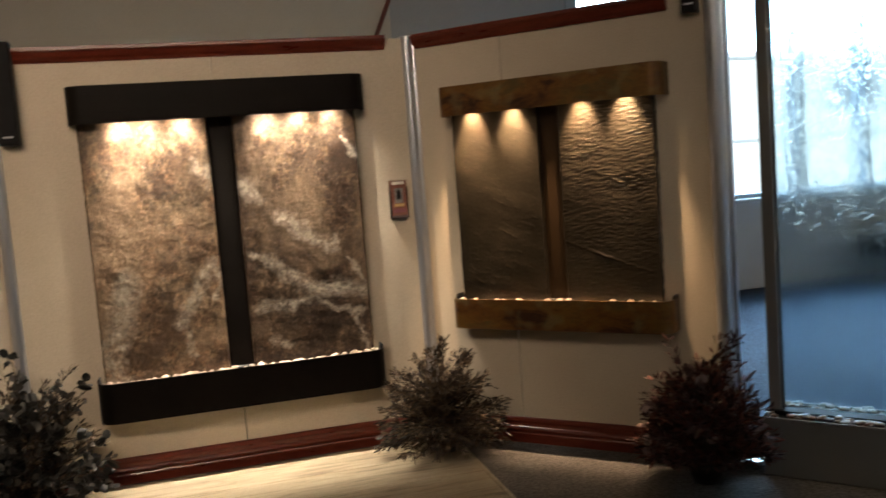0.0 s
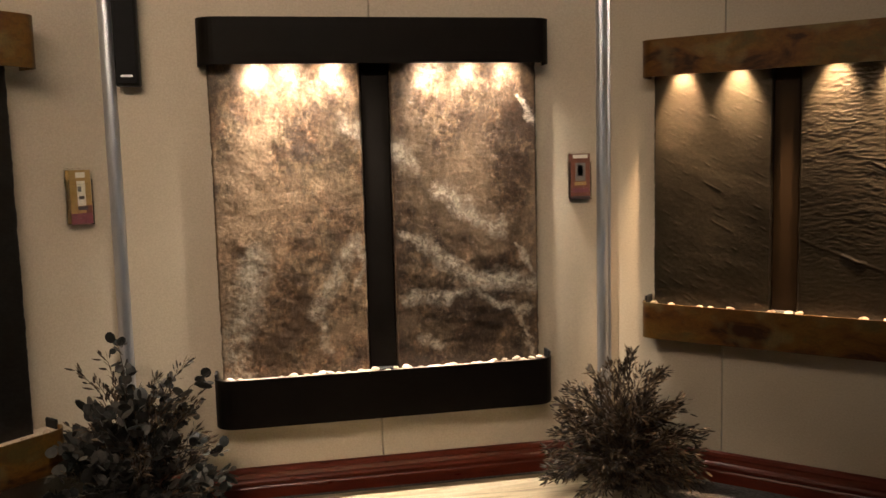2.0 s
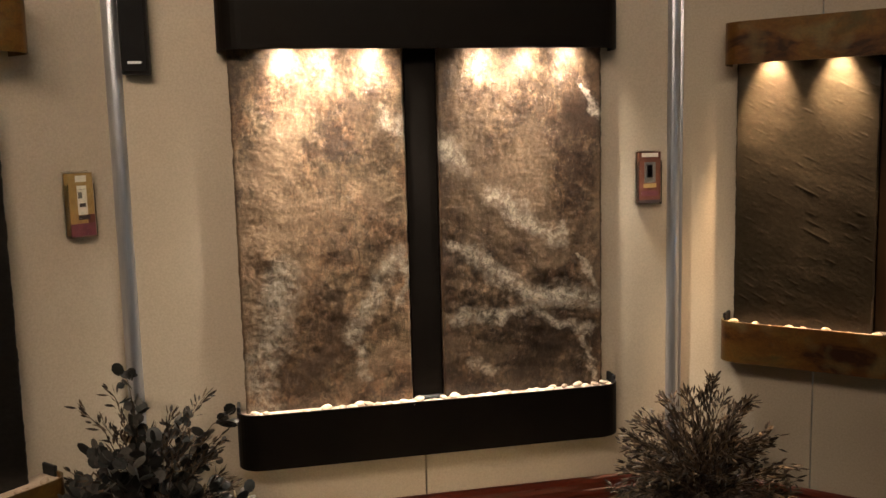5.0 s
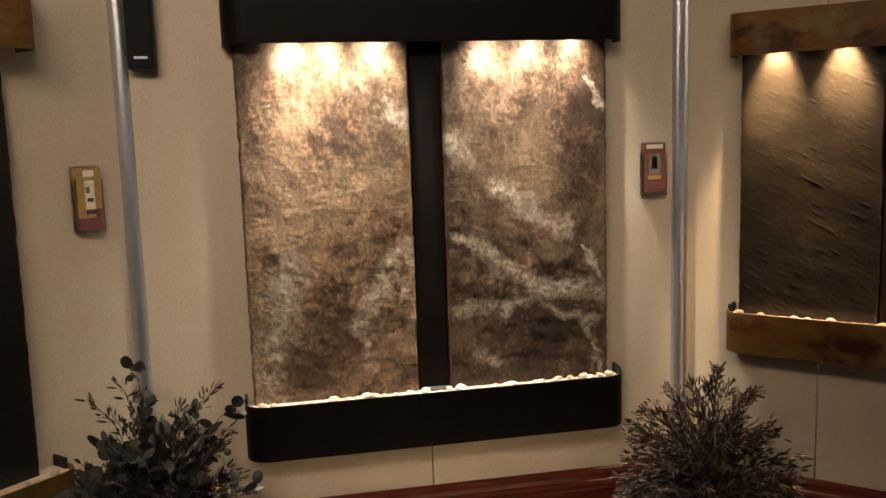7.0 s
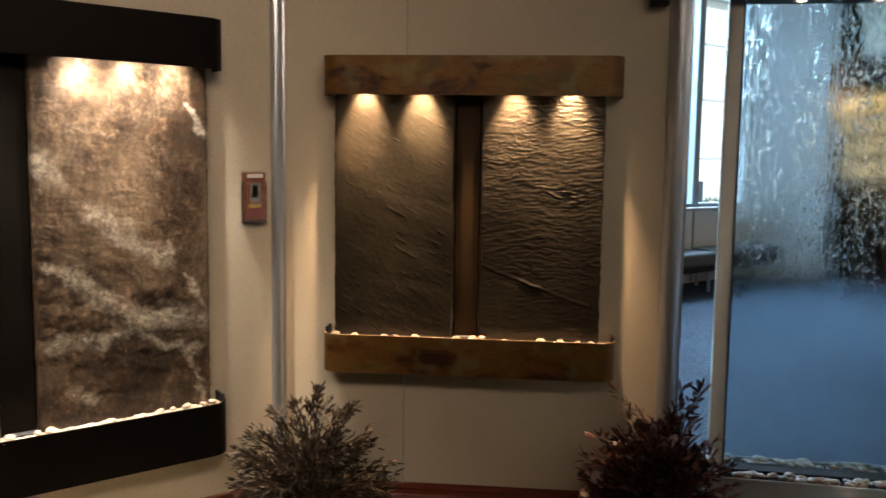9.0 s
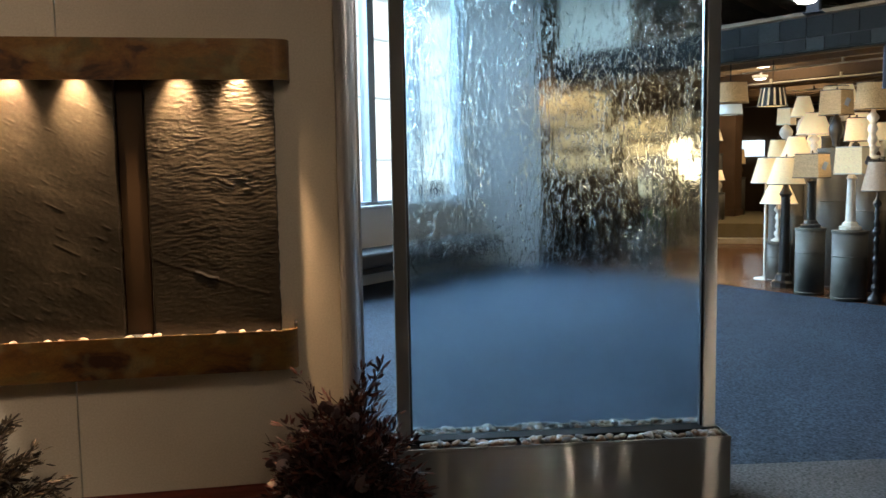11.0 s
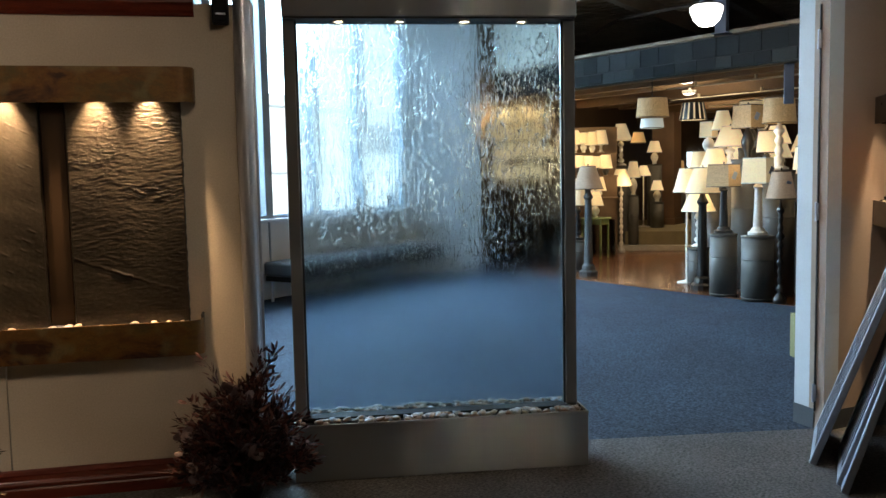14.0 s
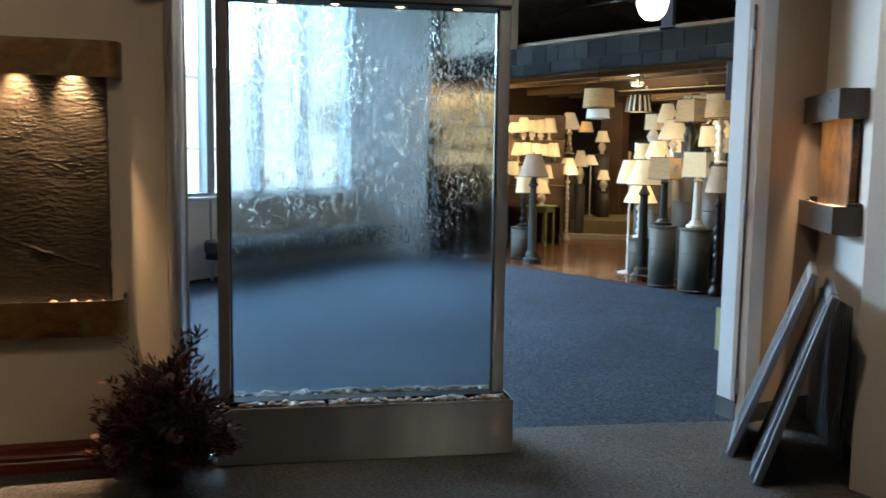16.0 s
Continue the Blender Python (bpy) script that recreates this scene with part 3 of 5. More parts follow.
def pebble(m, x, y, z, size, material, label, group, rng):
    key = (rng.randrange(5), material.name)
    if key not in PEBBLE_MESH:
        me = PEBBLES[key[0]].copy()
        me.materials.append(material)
        PEBBLE_MESH[key] = me
    ob = new("pebble", PEBBLE_MESH[key])
    s = size * rng.uniform(0.8, 1.25)
    ob.matrix_world = m @ Matrix.LocRotScale((x, y, z), Euler((rng.uniform(-0.3, 0.3), rng.uniform(-0.3, 0.3), rng.uniform(0, 6.28))), (s * 1.25, s * 0.9, s * 0.62))
    return tagged(ob, label, "pebble", group)


def wall_fountain(m, x0, x1, hood, basin, depth, radius, metal, slabs, bar, lights, energy, labels, stones_from=0.0, stones_to=9.0, pebbles=26, lamp_y=-0.108, tint=(1.0, 0.74, 0.46), cone=48, aim=5):
    """A two-panel wall waterfall: hood with lamps, riven stone slabs, centre bar and a trough of pebbles."""
    f = thing("wall_fountain", m, labels, "wall fountain", "wall fountains on the display walls")
    h = part("hood", trough_face(x0, x1, depth, radius, *hood), metal, f)
    part("hood_top", plate(x0, x1, depth, radius, hood[1] - 0.010, hood[1] - 0.004), metal, h)
    part("lamp_tray", plate(x0, x1, depth, radius, hood[0] + 0.112, hood[0] + 0.117), M_BLACK, h)
    t = part("trough", trough_face(x0, x1, depth, radius, *basin), metal, f)
    part("trough_floor", plate(x0, x1, depth, radius, basin[0] + 0.003, basin[0] + 0.010), metal, t)
    part("back_plate", box(slabs[0][0] + 0.012, slabs[-1][1] - 0.012, -0.012, -0.002, basin[0] + 0.02, hood[1] - 0.02), M_BLACKCU, f)
    for k, (a, c, style, material, seed) in enumerate(slabs):
        part("stone_slab", stone_slab(a, c, basin[0] + 0.08, hood[0] + 0.03, -0.014, -0.046, style, seed, 0.0055 if style == "marble" or energy[0] < 20 else 0.0030), material, f, smooth=True)
    if bar:
        part("centre_bar", box(bar[0], bar[1], -0.030, -0.013, basin[0] + 0.05, hood[0] + 0.04, 0.003), M_BLACKCU if metal is M_BLACKCU else M_COPPER_SHADED, f)
        part("spout_block", box(bar[0] + 0.004, bar[1] - 0.004, -0.060, -0.031, basin[1] - 0.05, basin[1] - 0.006, 0.006), M_BLACK, f)
    for x in lights:
        hl = part("lamp_cup", lathe(((0.020, 0.0), (0.026, -0.022), (0.023, -0.022), (0.017, -0.004)), 14), M_BLACK, h)
        hl.location = (x, lamp_y, hood[0] + 0.112)
        bl = part("bulb", lathe(((0.004, -0.020), (0.015, -0.014), (0.017, -0.006), (0.010, -0.001)), 12), M_LENS, hl)
        lamp("fountain_lamp", "SPOT", m @ pose(x, lamp_y, hood[0] + 0.085) @ pose(0, 0, 0, aim, 0, 0), energy[0], tint, spot=cone, edge=1.0, radius=0.009)
        if energy[1]:
            lamp("fountain_lamp_spill", "SPOT", m @ pose(x, lamp_y, hood[0] + 0.085) @ pose(0, 0, 0, 10, 0, 0), energy[1], tint, spot=100, edge=1.0, radius=0.009)
    for x in (x0 + 0.0005, x1 - 0.0125):
        part("end_cap", box(x, x + 0.012, -0.070, -0.001, basin[0] + 0.012, basin[1] + 0.018, 0.003), M_BLACK, t)
    rng = random.Random(int(x1 * 1000))
    for k in range(pebbles):
        x = x0 + 0.04 + (x1 - x0 - 0.08) * (k + rng.uniform(0.1, 0.9)) / pebbles
        pebble(m, x, -depth + 0.022 + rng.uniform(0, 0.05), basin[1] + rng.uniform(-0.016, -0.004), 0.0155, M_PEBBLE, "smooth pale river pebble lying in the fountain's trough", "pebbles in the wall fountains", rng)
    part("gravel_bed", plate(x0, x1, depth, radius, basin[1] - 0.030, basin[1] - 0.018), M_PEBBLE, t)
    return f


wall_fountain(W1, -0.212, 1.243, (1.828, 2.012), (0.352, 0.556), 0.140, 0.085, M_BLACKCU,
              ((-0.178, 0.436, "marble", M_MARBLE_L, 1.3), (0.560, 1.195, "marble", M_MARBLE_R, 4.1)), (0.440, 0.556),
              (0.02, 0.15, 0.31, 0.73, 0.89, 1.05), (104, 27), "blackened copper wall fountain with two lit brown marble slabs", pebbles=36, tint=(1.0, 0.87, 0.71), cone=62, aim=9)
wall_fountain(W2, 0.028, 1.208, (1.755, 1.907), (0.640, 0.795), 0.140, 0.062, M_COPPER,
              ((0.062, 0.552, "flecks", M_SLATE, 2.2), (0.660, 1.146, "waves", M_SLATE_WAVE, 6.7)), (0.556, 0.656),
              (0.19, 0.42, 0.79, 1.01), (250, 7), "rustic copper wall fountain with two dark riven slate slabs", pebbles=15, tint=(1.0, 0.67, 0.38), cone=58, aim=17)
wall_fountain(W0, -1.80, -0.372, (1.797, 1.982), (0.325, 0.482), 0.140, 0.060, M_COPPER,
              ((-1.75, -1.13, "flecks", M_SLATE_BLACK, 3.2), (-1.03, -0.455, "flecks", M_SLATE_BLACK, 8.7)), (-1.126, -1.034),
              (-1.6, -1.3, -0.85, -0.58), (12, 0), "rustic copper wall fountain with black slate slabs", pebbles=14)
# ---------------------------------------------------------------- glass fountain
M_WATER, nt, nodes, links, b = node_mat("glass_with_running_water")
b.inputs["Base Color"].default_value = (0.60, 0.76, 0.84, 1)
b.inputs["Transmission Weight"].default_value = 1.0
b.inputs["IOR"].default_value = 1.33
tc = nodes.new("ShaderNodeTexCoord")
sep = nodes.new("ShaderNodeSeparateXYZ")
links.new(tc.outputs["Object"], sep.inputs[0])
flow = calc(nt, "MULTIPLY_ADD", sep.outputs[2], 2.2, -1.85, clamp=True)
sheet_w = noise_tex(nt, coords(nt, (1, 1, 0.10), jitter=False), 16, 3, 0.55, 0.5)
beads = noise_tex(nt, coords(nt, (1, 1, 0.42), (0, 6, 0), jitter=False), 84, 2, 0.5, 0.8)
fine_w = noise_tex(nt, coords(nt, (1, 1, 0.30), jitter=False), 120, 2, 0.5, 0.6)
where = noise_tex(nt, coords(nt, (1, 1, 0.5), jitter=False), 4.5, 3, 0.6)
where = calc(nt, "MULTIPLY_ADD", where, 5.0, -1.9, clamp=True)
beads = calc(nt, "MULTIPLY", calc(nt, "MAXIMUM", calc(nt, "SUBTRACT", beads, 0.585), 0.0), calc(nt, "MULTIPLY", where, flow))
fine_w = calc(nt, "MULTIPLY", calc(nt, "MAXIMUM", calc(nt, "SUBTRACT", fine_w, 0.56), 0.0), flow)
relief = calc(nt, "ADD", calc(nt, "MULTIPLY", beads, 0.021), calc(nt, "ADD", calc(nt, "MULTIPLY", sheet_w, 0.0022), calc(nt, "MULTIPLY", fine_w, 0.0035)))
links.new(calc(nt, "MULTIPLY_ADD", flow, -0.08, 0.19), b.inputs["Roughness"])
bump(nt, b, relief, 1.0, 1.0)
M_GLASS, nt, nodes, links, b = node_mat("clear_plate_glass")
b.inputs["Base Color"].default_value = (0.80, 0.90, 0.93, 1)
b.inputs["Roughness"].default_value = 0.02
b.inputs["Transmission Weight"].default_value = 1.0
b.inputs["IOR"].default_value = 1.33

GF = pose(2.870, 3.190, 0, 0, 0, -50)
g = thing("glass_fountain", GF, "free-standing brushed steel fountain with water running down a glass pane", "fountain")


bs = part("base", box(-0.060, 1.338, -0.1545, 0.125, 0.006, 0.264, 0.003), M_STEEL, g)
M_TRAY = surf("black_pebble_tray", (0.004, 0.004, 0.004), (0.007, 0.007, 0.007), 12, 0.7, 0, 200, 0.1, 0.001, spec=0.06)
for y0, y1 in ((-0.156, -0.146), (0.116, 0.126)):
    part("rim", box(-0.061, 1.339, y0, y1, 0.258, 0.274, 0.002), M_STEEL, bs)
for xx in (-0.061, 1.329):
    part("rim", box(xx, xx + 0.010, -0.146, 0.116, 0.258, 0.274, 0.002), M_STEEL, bs)
part("tray", box(-0.050, 1.328, -0.146, 0.116, 0.258, 0.2645), M_TRAY, bs)
part("slot", box(-0.045, 1.322, -0.078, 0.016, 0.2645, 0.285, 0.003), M_TRAY, bs)
for a in (-0.055, 1.256):
    part("post", box(a, a + 0.055, -0.052, 0.002, 0.262, 2.142, 0.003), M_STEEL_POST, g)
for a in (-0.001, 1.246):
    part("post_gasket", box(a, a + 0.010, -0.040, -0.010, 0.288, 2.138, 0.001), M_BLACK, g)
hd = part("header", box(-0.054, 1.304, -0.115, 0.065, 2.140, 2.272, 0.003), M_STEEL, g)
part("header_underside", box(-0.049, 1.299, -0.110, 0.060, 2.130, 2.139), M_BLACK, hd)
bm = bmesh.new()
NX, NZ = 40, 60
fr = [[bm.verts.new((0.010 + 1.235 * i / NX, -0.030, 0.290 + 1.842 * j / NZ)) for i in range(NX + 1)] for j in range(NZ + 1)]
for a, c in zip(fr, fr[1:]):
    for i in range(NX):
        bm.faces.new((a[i], a[i + 1], c[i + 1], c[i]))
bk = [bm.verts.new(p) for p in ((0.010, -0.020, 0.290), (1.245, -0.020, 0.290), (1.245, -0.020, 2.132), (0.010, -0.020, 2.132))]
back = bm.faces.new(list(reversed(bk)))
back.material_index = 1
for q in ((fr[0][0], fr[NZ][0], bk[3], bk[0]), (fr[NZ][NX], fr[0][NX], bk[1], bk[2])):
    bm.faces.new(q).material_index = 1
pane = part("glass_pane", bm, M_WATER, g, "wet glass pane streaming with water")
pane.data.materials.append(M_GLASS)
pane.visible_shadow = False
for x in (0.20, 0.48, 0.78, 1.05):
    cup = part("lamp_cup", lathe(((0.020, 0.0), (0.030, -0.014), (0.026, -0.014), (0.015, -0.002)), 14), M_STEEL, hd)
    cup.location = (x, -0.080, 2.130)
    part("bulb", lathe(((0.004, -0.013), (0.018, -0.010), (0.018, -0.003), (0.010, -0.001)), 12), M_LENS, cup)
    lamp("fountain_lamp", "SPOT", GF @ pose(x, -0.080, 2.112) @ pose(0, 0, 0, 6, 0, 0), 5, (1.0, 0.75, 0.45), spot=95, edge=0.9, radius=0.012)
M_PEB2 = []
for nm, c1, c2 in (("tan_river_pebble", (0.34, 0.25, 0.17), (0.46, 0.36, 0.27)), ("grey_river_pebble", (0.16, 0.16, 0.17), (0.26, 0.26, 0.27)), ("rust_river_pebble", (0.30, 0.16, 0.09), (0.40, 0.24, 0.15)), ("white_river_pebble", (0.50, 0.46, 0.42), (0.62, 0.58, 0.54))):
    M_PEB2.append(surf(nm, tuple(0.5 * k for k in c1), tuple(0.6 * k for k in c2), 25, 0.28, 0, 160, 0.1, 0.001))
rng = random.Random(11)
for y0, y1 in ((-0.134, -0.092), (0.026, 0.102)):
    for k in range(110):
        pebble(GF, rng.uniform(-0.04, 1.318), rng.uniform(y0, y1), 0.271 + rng.uniform(0, 0.012), 0.0165, rng.choice(M_PEB2), "wet river pebble in the steel base of the glass fountain", "pebbles of the glass fountain", rng)

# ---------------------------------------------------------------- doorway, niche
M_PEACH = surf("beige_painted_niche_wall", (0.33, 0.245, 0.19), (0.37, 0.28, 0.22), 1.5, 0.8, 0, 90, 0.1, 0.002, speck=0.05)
M_COVE = surf("dark_vinyl_cove_base", (0.05, 0.055, 0.06), (0.07, 0.075, 0.08), 6, 0.5)
M_BOARD = surf("slate_grey_painted_board", (0.13, 0.145, 0.17), (0.19, 0.21, 0.24), 4, 0.40, 0, 140, 0.1, 0.002)


def slab_wall(name, p, q, z0, z1, th, material, label):
    """A wall whose face runs from p to q on the plan; its thickness lies to the left of that way."""
    a, c = Vector((*p, 0)), Vector((*q, 0))
    d = (c - a).normalized()
    n = Vector((-d.y, d.x, 0)) * th
    bm = bmesh.new()
    pl = [a, c, c + n, a + n]
    lo = [bm.verts.new((v.x, v.y, z0)) for v in pl]
    hi = [bm.verts.new((v.x, v.y, z1)) for v in pl]
    bm.faces.new(list(reversed(lo)))
    bm.faces.new(hi)
    for k in range(4):
        bm.faces.new((lo[k], lo[(k + 1) % 4], hi[(k + 1) % 4], hi[k]))
    bmesh.ops.recalc_face_normals(bm, faces=bm.faces[:])
    return tagged(part(name, bm, material, None, label, kind="structure"), category="wall")


JA, JB, JC, K, E = (4.866, 1.375), (4.770, 1.252), (4.733, 1.200), (5.150, 0.925), (4.020, 0.540)
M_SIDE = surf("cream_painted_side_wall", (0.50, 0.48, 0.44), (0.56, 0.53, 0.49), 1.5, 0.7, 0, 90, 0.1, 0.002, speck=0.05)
M_JAMB = surf("white_painted_door_jamb", (0.54, 0.56, 0.57), (0.60, 0.62, 0.63), 1.5, 0.6, 0, 90, 0.1, 0.002, speck=0.05)
slab_wall("door_jamb", JA, JB, 0, 3.8, 0.10, M_JAMB, "white painted door jamb of the display room")
slab_wall("door_jamb_inner", (4.764, 1.246), JC, 0, 3.8, 0.10, M_JAMB, "white painted inner edge of the door jamb")
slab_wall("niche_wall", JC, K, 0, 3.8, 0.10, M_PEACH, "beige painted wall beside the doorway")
slab_wall("side_wall", K, E, 0, 3.8, 0.12, M_SIDE, "cream painted side wall with a small fountain")
slab_wall("door_frame", (3.985, 0.600), (3.87, 0.41), 0, 3.8, 0.25, M_SIDE, "cream painted door frame")
# unseen closing wall, dark brown to keep the steel's reflections dim
slab_wall("wall_close", (3.87, 0.405), (4.6, -5.0), 0, 3.8, 0.12, M_SHOPWALL, "unseen display room wall in brown, dark to dim reflections")

# small fountain on the side wall; its own frame runs along the wall, seen from the room
SW = Matrix.Translation((4.020, 0.540, 0)) @ pose(0, 0, 0, 0, 0, 18.8 + 180)
small = wall_fountain(SW, -1.13, -0.325, (1.640, 1.780), (1.100, 1.232), 0.130, 0.006, M_BRONZE,
                      ((-1.05, -0.40, "marble", M_SLATE_BROWN, 5.5),), None, (-0.95, -0.72, -0.50), (60, 10),
                      "small dark bronze wall fountain with one brown stone slab", pebbles=12)


def leaning_board(x, y, slide, top, width, label):
    """A framed board that stands on its lower edge and leans over sideways; its width runs away from the room."""
    run = math.hypot(slide, top)
    tilt = math.degrees(math.atan2(slide, top))
    m = pose(x, y, 0.008, 0, 0, 8) @ pose(0, 0, 0, tilt, 0, 0)
    t = thing("leaning_board", m, label, "board", "boards leaning by the doorway")
    part("board", box(0, width, -0.007, 0.007, 0, run), M_BOARD, t)
    for a, c in ((-0.004, 0.05), (width - 0.05, width)):
        part("frame_rail", box(a, c, -0.016, 0.016, 0.0, run, 0.003), M_BOARD, t)
    for a, c in ((0.0, 0.05), (run - 0.05, run)):
        part("frame_rail", box(0.05, width - 0.05, -0.015, 0.015, a, c, 0.003), M_BOARD, t)
    for k in range(6):
        a = 0.07 + k * (width - 0.12) / 6
        part("slat", box(a, a + 0.02, 0.007, 0.012, 0.05, run - 0.05), M_BOARD, t)
    return t


leaning_board(4.133, 1.147, 0.335, 0.915, 0.55, "slate-grey framed board leaning by the doorway")
leaning_board(3.800, 0.958, 0.272, 0.863, 0.55, "slate-grey framed board leaning in front of another")
leaning_board(3.890, 0.990, 0.290, 0.868, 0.55, "slate-grey framed board leaning between two others")
rp = thing("ribbed_panel", SW @ pose(-0.36, -0.03, 0.006) @ pose(0, 0, 0, -2, 0, 0), "grey ribbed panel standing against the white side wall", "panel")
part("sheet", box(-0.70, 0, 0.010, 0.022, 0, 0.75), M_BOARD, rp)
for k in range(14):
    part("rib", box(-0.69 + k * 0.05, -0.665 + k * 0.05, -0.004, 0.010, 0, 0.75, 0.003), M_BOARD, rp)
# cove base strips, hinge line of the jamb
for p, q in ((JA, JB), (JC, K), (K, E)):
    a, c = Vector((*p, 0)), Vector((*q, 0))
    d = (c - a).normalized()
    nrm = Vector((d.y, -d.x, 0)) * 0.006
    slab_wall("cove_base", (p[0] + nrm.x, p[1] + nrm.y), (q[0] + nrm.x, q[1] + nrm.y), 0, 0.11, 0.004, M_COVE, "dark vinyl cove base along the wall")
dj = (Vector((*JC, 0)) - Vector((*JA, 0))).normalized()
HJ = Matrix.Translation((4.766, 1.248, 0)) @ pose(0, 0, 0, 0, 0, math.degrees(math.atan2(dj.y, dj.x)))
hg = thing("door_hinge_strip", HJ, "steel hinges in the dark joint of the white jamb", "hinge", kind="structure")
part("joint", box(-0.004, 0.004, -0.008, 0.002, 0.1, 2.26), M_BLACK, hg)
for z in (0.20, 1.18, 2.08):
    hh = part("hinge", box(-0.011, 0.011, -0.014, -0.001, z - 0.045, z + 0.045, 0.003), M_ALU, hg)
    part("knuckle", add_lathe(bmesh.new(), ((0.006, z - 0.05), (0.006, z + 0.05)), 8, 0, -0.016), M_ALU, hh)

# ---------------------------------------------------------------- platform in front of the first wall
m, nt, nodes, links, b = node_mat("pale_travertine_laminate")
M_PLAT = m
v = coords(nt, (1.0, 9.0, 1.0), (0, 0, 2))
st = noise_tex(nt, v, 2.6, 6, 0.65, 0.8)
fi = noise_tex(nt, coords(nt, (1, 4, 1)), 40, 4, 0.7)
c = ramp(nt, st, ((0.30, (0.135, 0.10, 0.06)), (0.48, (0.31, 0.25, 0.165)), (0.70, (0.41, 0.345, 0.245))))
links.new(blend(nt, 1.0, c, ramp(nt, fi, ((0.3, (0.75,) * 3), (0.7, (1.12,) * 3))), "MULTIPLY"), b.inputs["Base Color"])
b.inputs["Roughness"].default_value = 0.42
bump(nt, b, fi, 0.1, 0.002)
pf = thing("floor_platform", pose(0, 0, 0), "pale streaky stone-look floor platform before the wall", "platform", kind="structure")
for k in range(8):
    y0 = 4.335 - 0.305 * (k + 1)
    part("board", box(-0.62, 1.56, y0, y0 + 0.3035, 0.005, 0.028, 0.0015), M_PLAT, pf)
part("edge_strip", box(1.561, 1.584, 1.895, 4.335, 0.005, 0.031, 0.004), M_PLAT, pf)

# ---------------------------------------------------------------- loudspeakers
M_CLOTH = surf("black_speaker_cloth", (0.006, 0.006, 0.0065), (0.010, 0.010, 0.011), 20, 0.8, 0, 500, 0.3, 0.001, spec=0.2)
M_MARK = surf("silver_badge", (0.55, 0.55, 0.57), (0.62, 0.62, 0.64), 20, 0.3, 0.6)


def loudspeaker(m, w, h, d, label):
    t = thing("loudspeaker", m, label, "loudspeaker", "loudspeakers on the display walls")
    part("cabinet", box(-w / 2, w / 2, -d, -0.012, 0, h, 0.008, 2), M_BLACK, t)
    part("grille", box(-w / 2 + 0.006, w / 2 - 0.006, -d - 0.008, -d, 0.008, h - 0.008, 0.003), M_CLOTH, t)
    part("badge", box(-0.022, 0.022, -d - 0.010, -d - 0.008, 0.035, 0.043), M_MARK, t)
    part("bracket", box(-w / 4, w / 4, -0.012, 0.0, h * 0.4, h * 0.6, 0.002), M_BLACK, t)
    return t


loudspeaker(W1 @ pose(-0.478, 0, 1.752), 0.092, 0.49, 0.075, "slim black column loudspeaker fixed beside an aluminium post")
loudspeaker(W2 @ pose(1.335, 0, 2.105), 0.075, 0.125, 0.075, "small black cube loudspeaker on the wall's upper corner")

# ---------------------------------------------------------------- brochure holders
M_ACRYL, nt, nodes, links, b = node_mat("clear_acrylic")
b.inputs["Base Color"].default_value = (0.97, 0.97, 0.97, 1)
b.inputs["Roughness"].default_value = 0.05
b.inputs["Transmission Weight"].default_value = 1.0
b.inputs["IOR"].default_value = 1.15
PAPER = {k: surf("printed_paper_" + k, c1, c2, 30, 0.45, 0, 90, 0.03, 0.001, speck=0.1) for k, c1, c2 in (
    ("ochre", (0.30, 0.18, 0.05), (0.42, 0.28, 0.10)), ("rust", (0.12, 0.035, 0.02), (0.19, 0.07, 0.04)), ("cream", (0.70, 0.66, 0.56), (0.78, 0.74, 0.66)),
    ("dark", (0.03, 0.025, 0.03), (0.07, 0.05, 0.05)), ("slate", (0.10, 0.10, 0.10), (0.22, 0.20, 0.18)), ("plum", (0.12, 0.03, 0.05), (0.2, 0.06, 0.07)))}


def brochure_holder(m, w, h, scheme, label):
    t = thing("brochure_holder", m, label, "brochure holder", "brochure holders on the display walls")
    hd = part("holder", box(-w / 2, w / 2, -0.004, -0.001, 0, h, 0.001), M_ACRYL, t)
    fr = part("pocket_front", box(-w / 2, w / 2, -0.034, -0.031, 0, h * 0.72, 0.001), M_ACRYL, t)
    fr.visible_shadow = False
    for x in (-w / 2, w / 2 - 0.003):
        part("pocket_side", box(x, x + 0.003, -0.031, -0.004, 0, h * 0.80), M_ACRYL, t)
    part("pocket_floor", box(-w / 2, w / 2, -0.034, -0.004, -0.004, 0.0), M_ACRYL, t)
    br = part("brochure", box(-w / 2 + 0.004, w / 2 - 0.004, -0.028, -0.006, 0.002, h * 0.97), PAPER[scheme[0]], t)
    for x0, x1, z0, z1, key in scheme[1]:
        part("printed_block", box(-w / 2 + 0.004 + x0 * (w - 0.008), -w / 2 + 0.004 + x1 * (w - 0.008), -0.0292, -0.028, z0 * h * 0.97, z1 * h * 0.97), PAPER[key], br)
    return t


brochure_holder(W0 @ pose(-0.183, 0, 1.222), 0.100, 0.215,
                ("ochre", ((0.30, 0.74, 0.86, 0.96, "cream"), (0.34, 0.72, 0.34, 0.80, "cream"), (0.36, 0.70, 0.60, 0.70, "slate"), (0.40, 0.66, 0.46, 0.52, "dark"), (0.34, 0.80, 0.26, 0.33, "dark"), (0.0, 1.0, 0.0, 0.20, "plum"), (0.72, 1.0, 0.2, 0.34, "rust"))),
                "clear acrylic brochure holder with ochre leaflets on the wall")
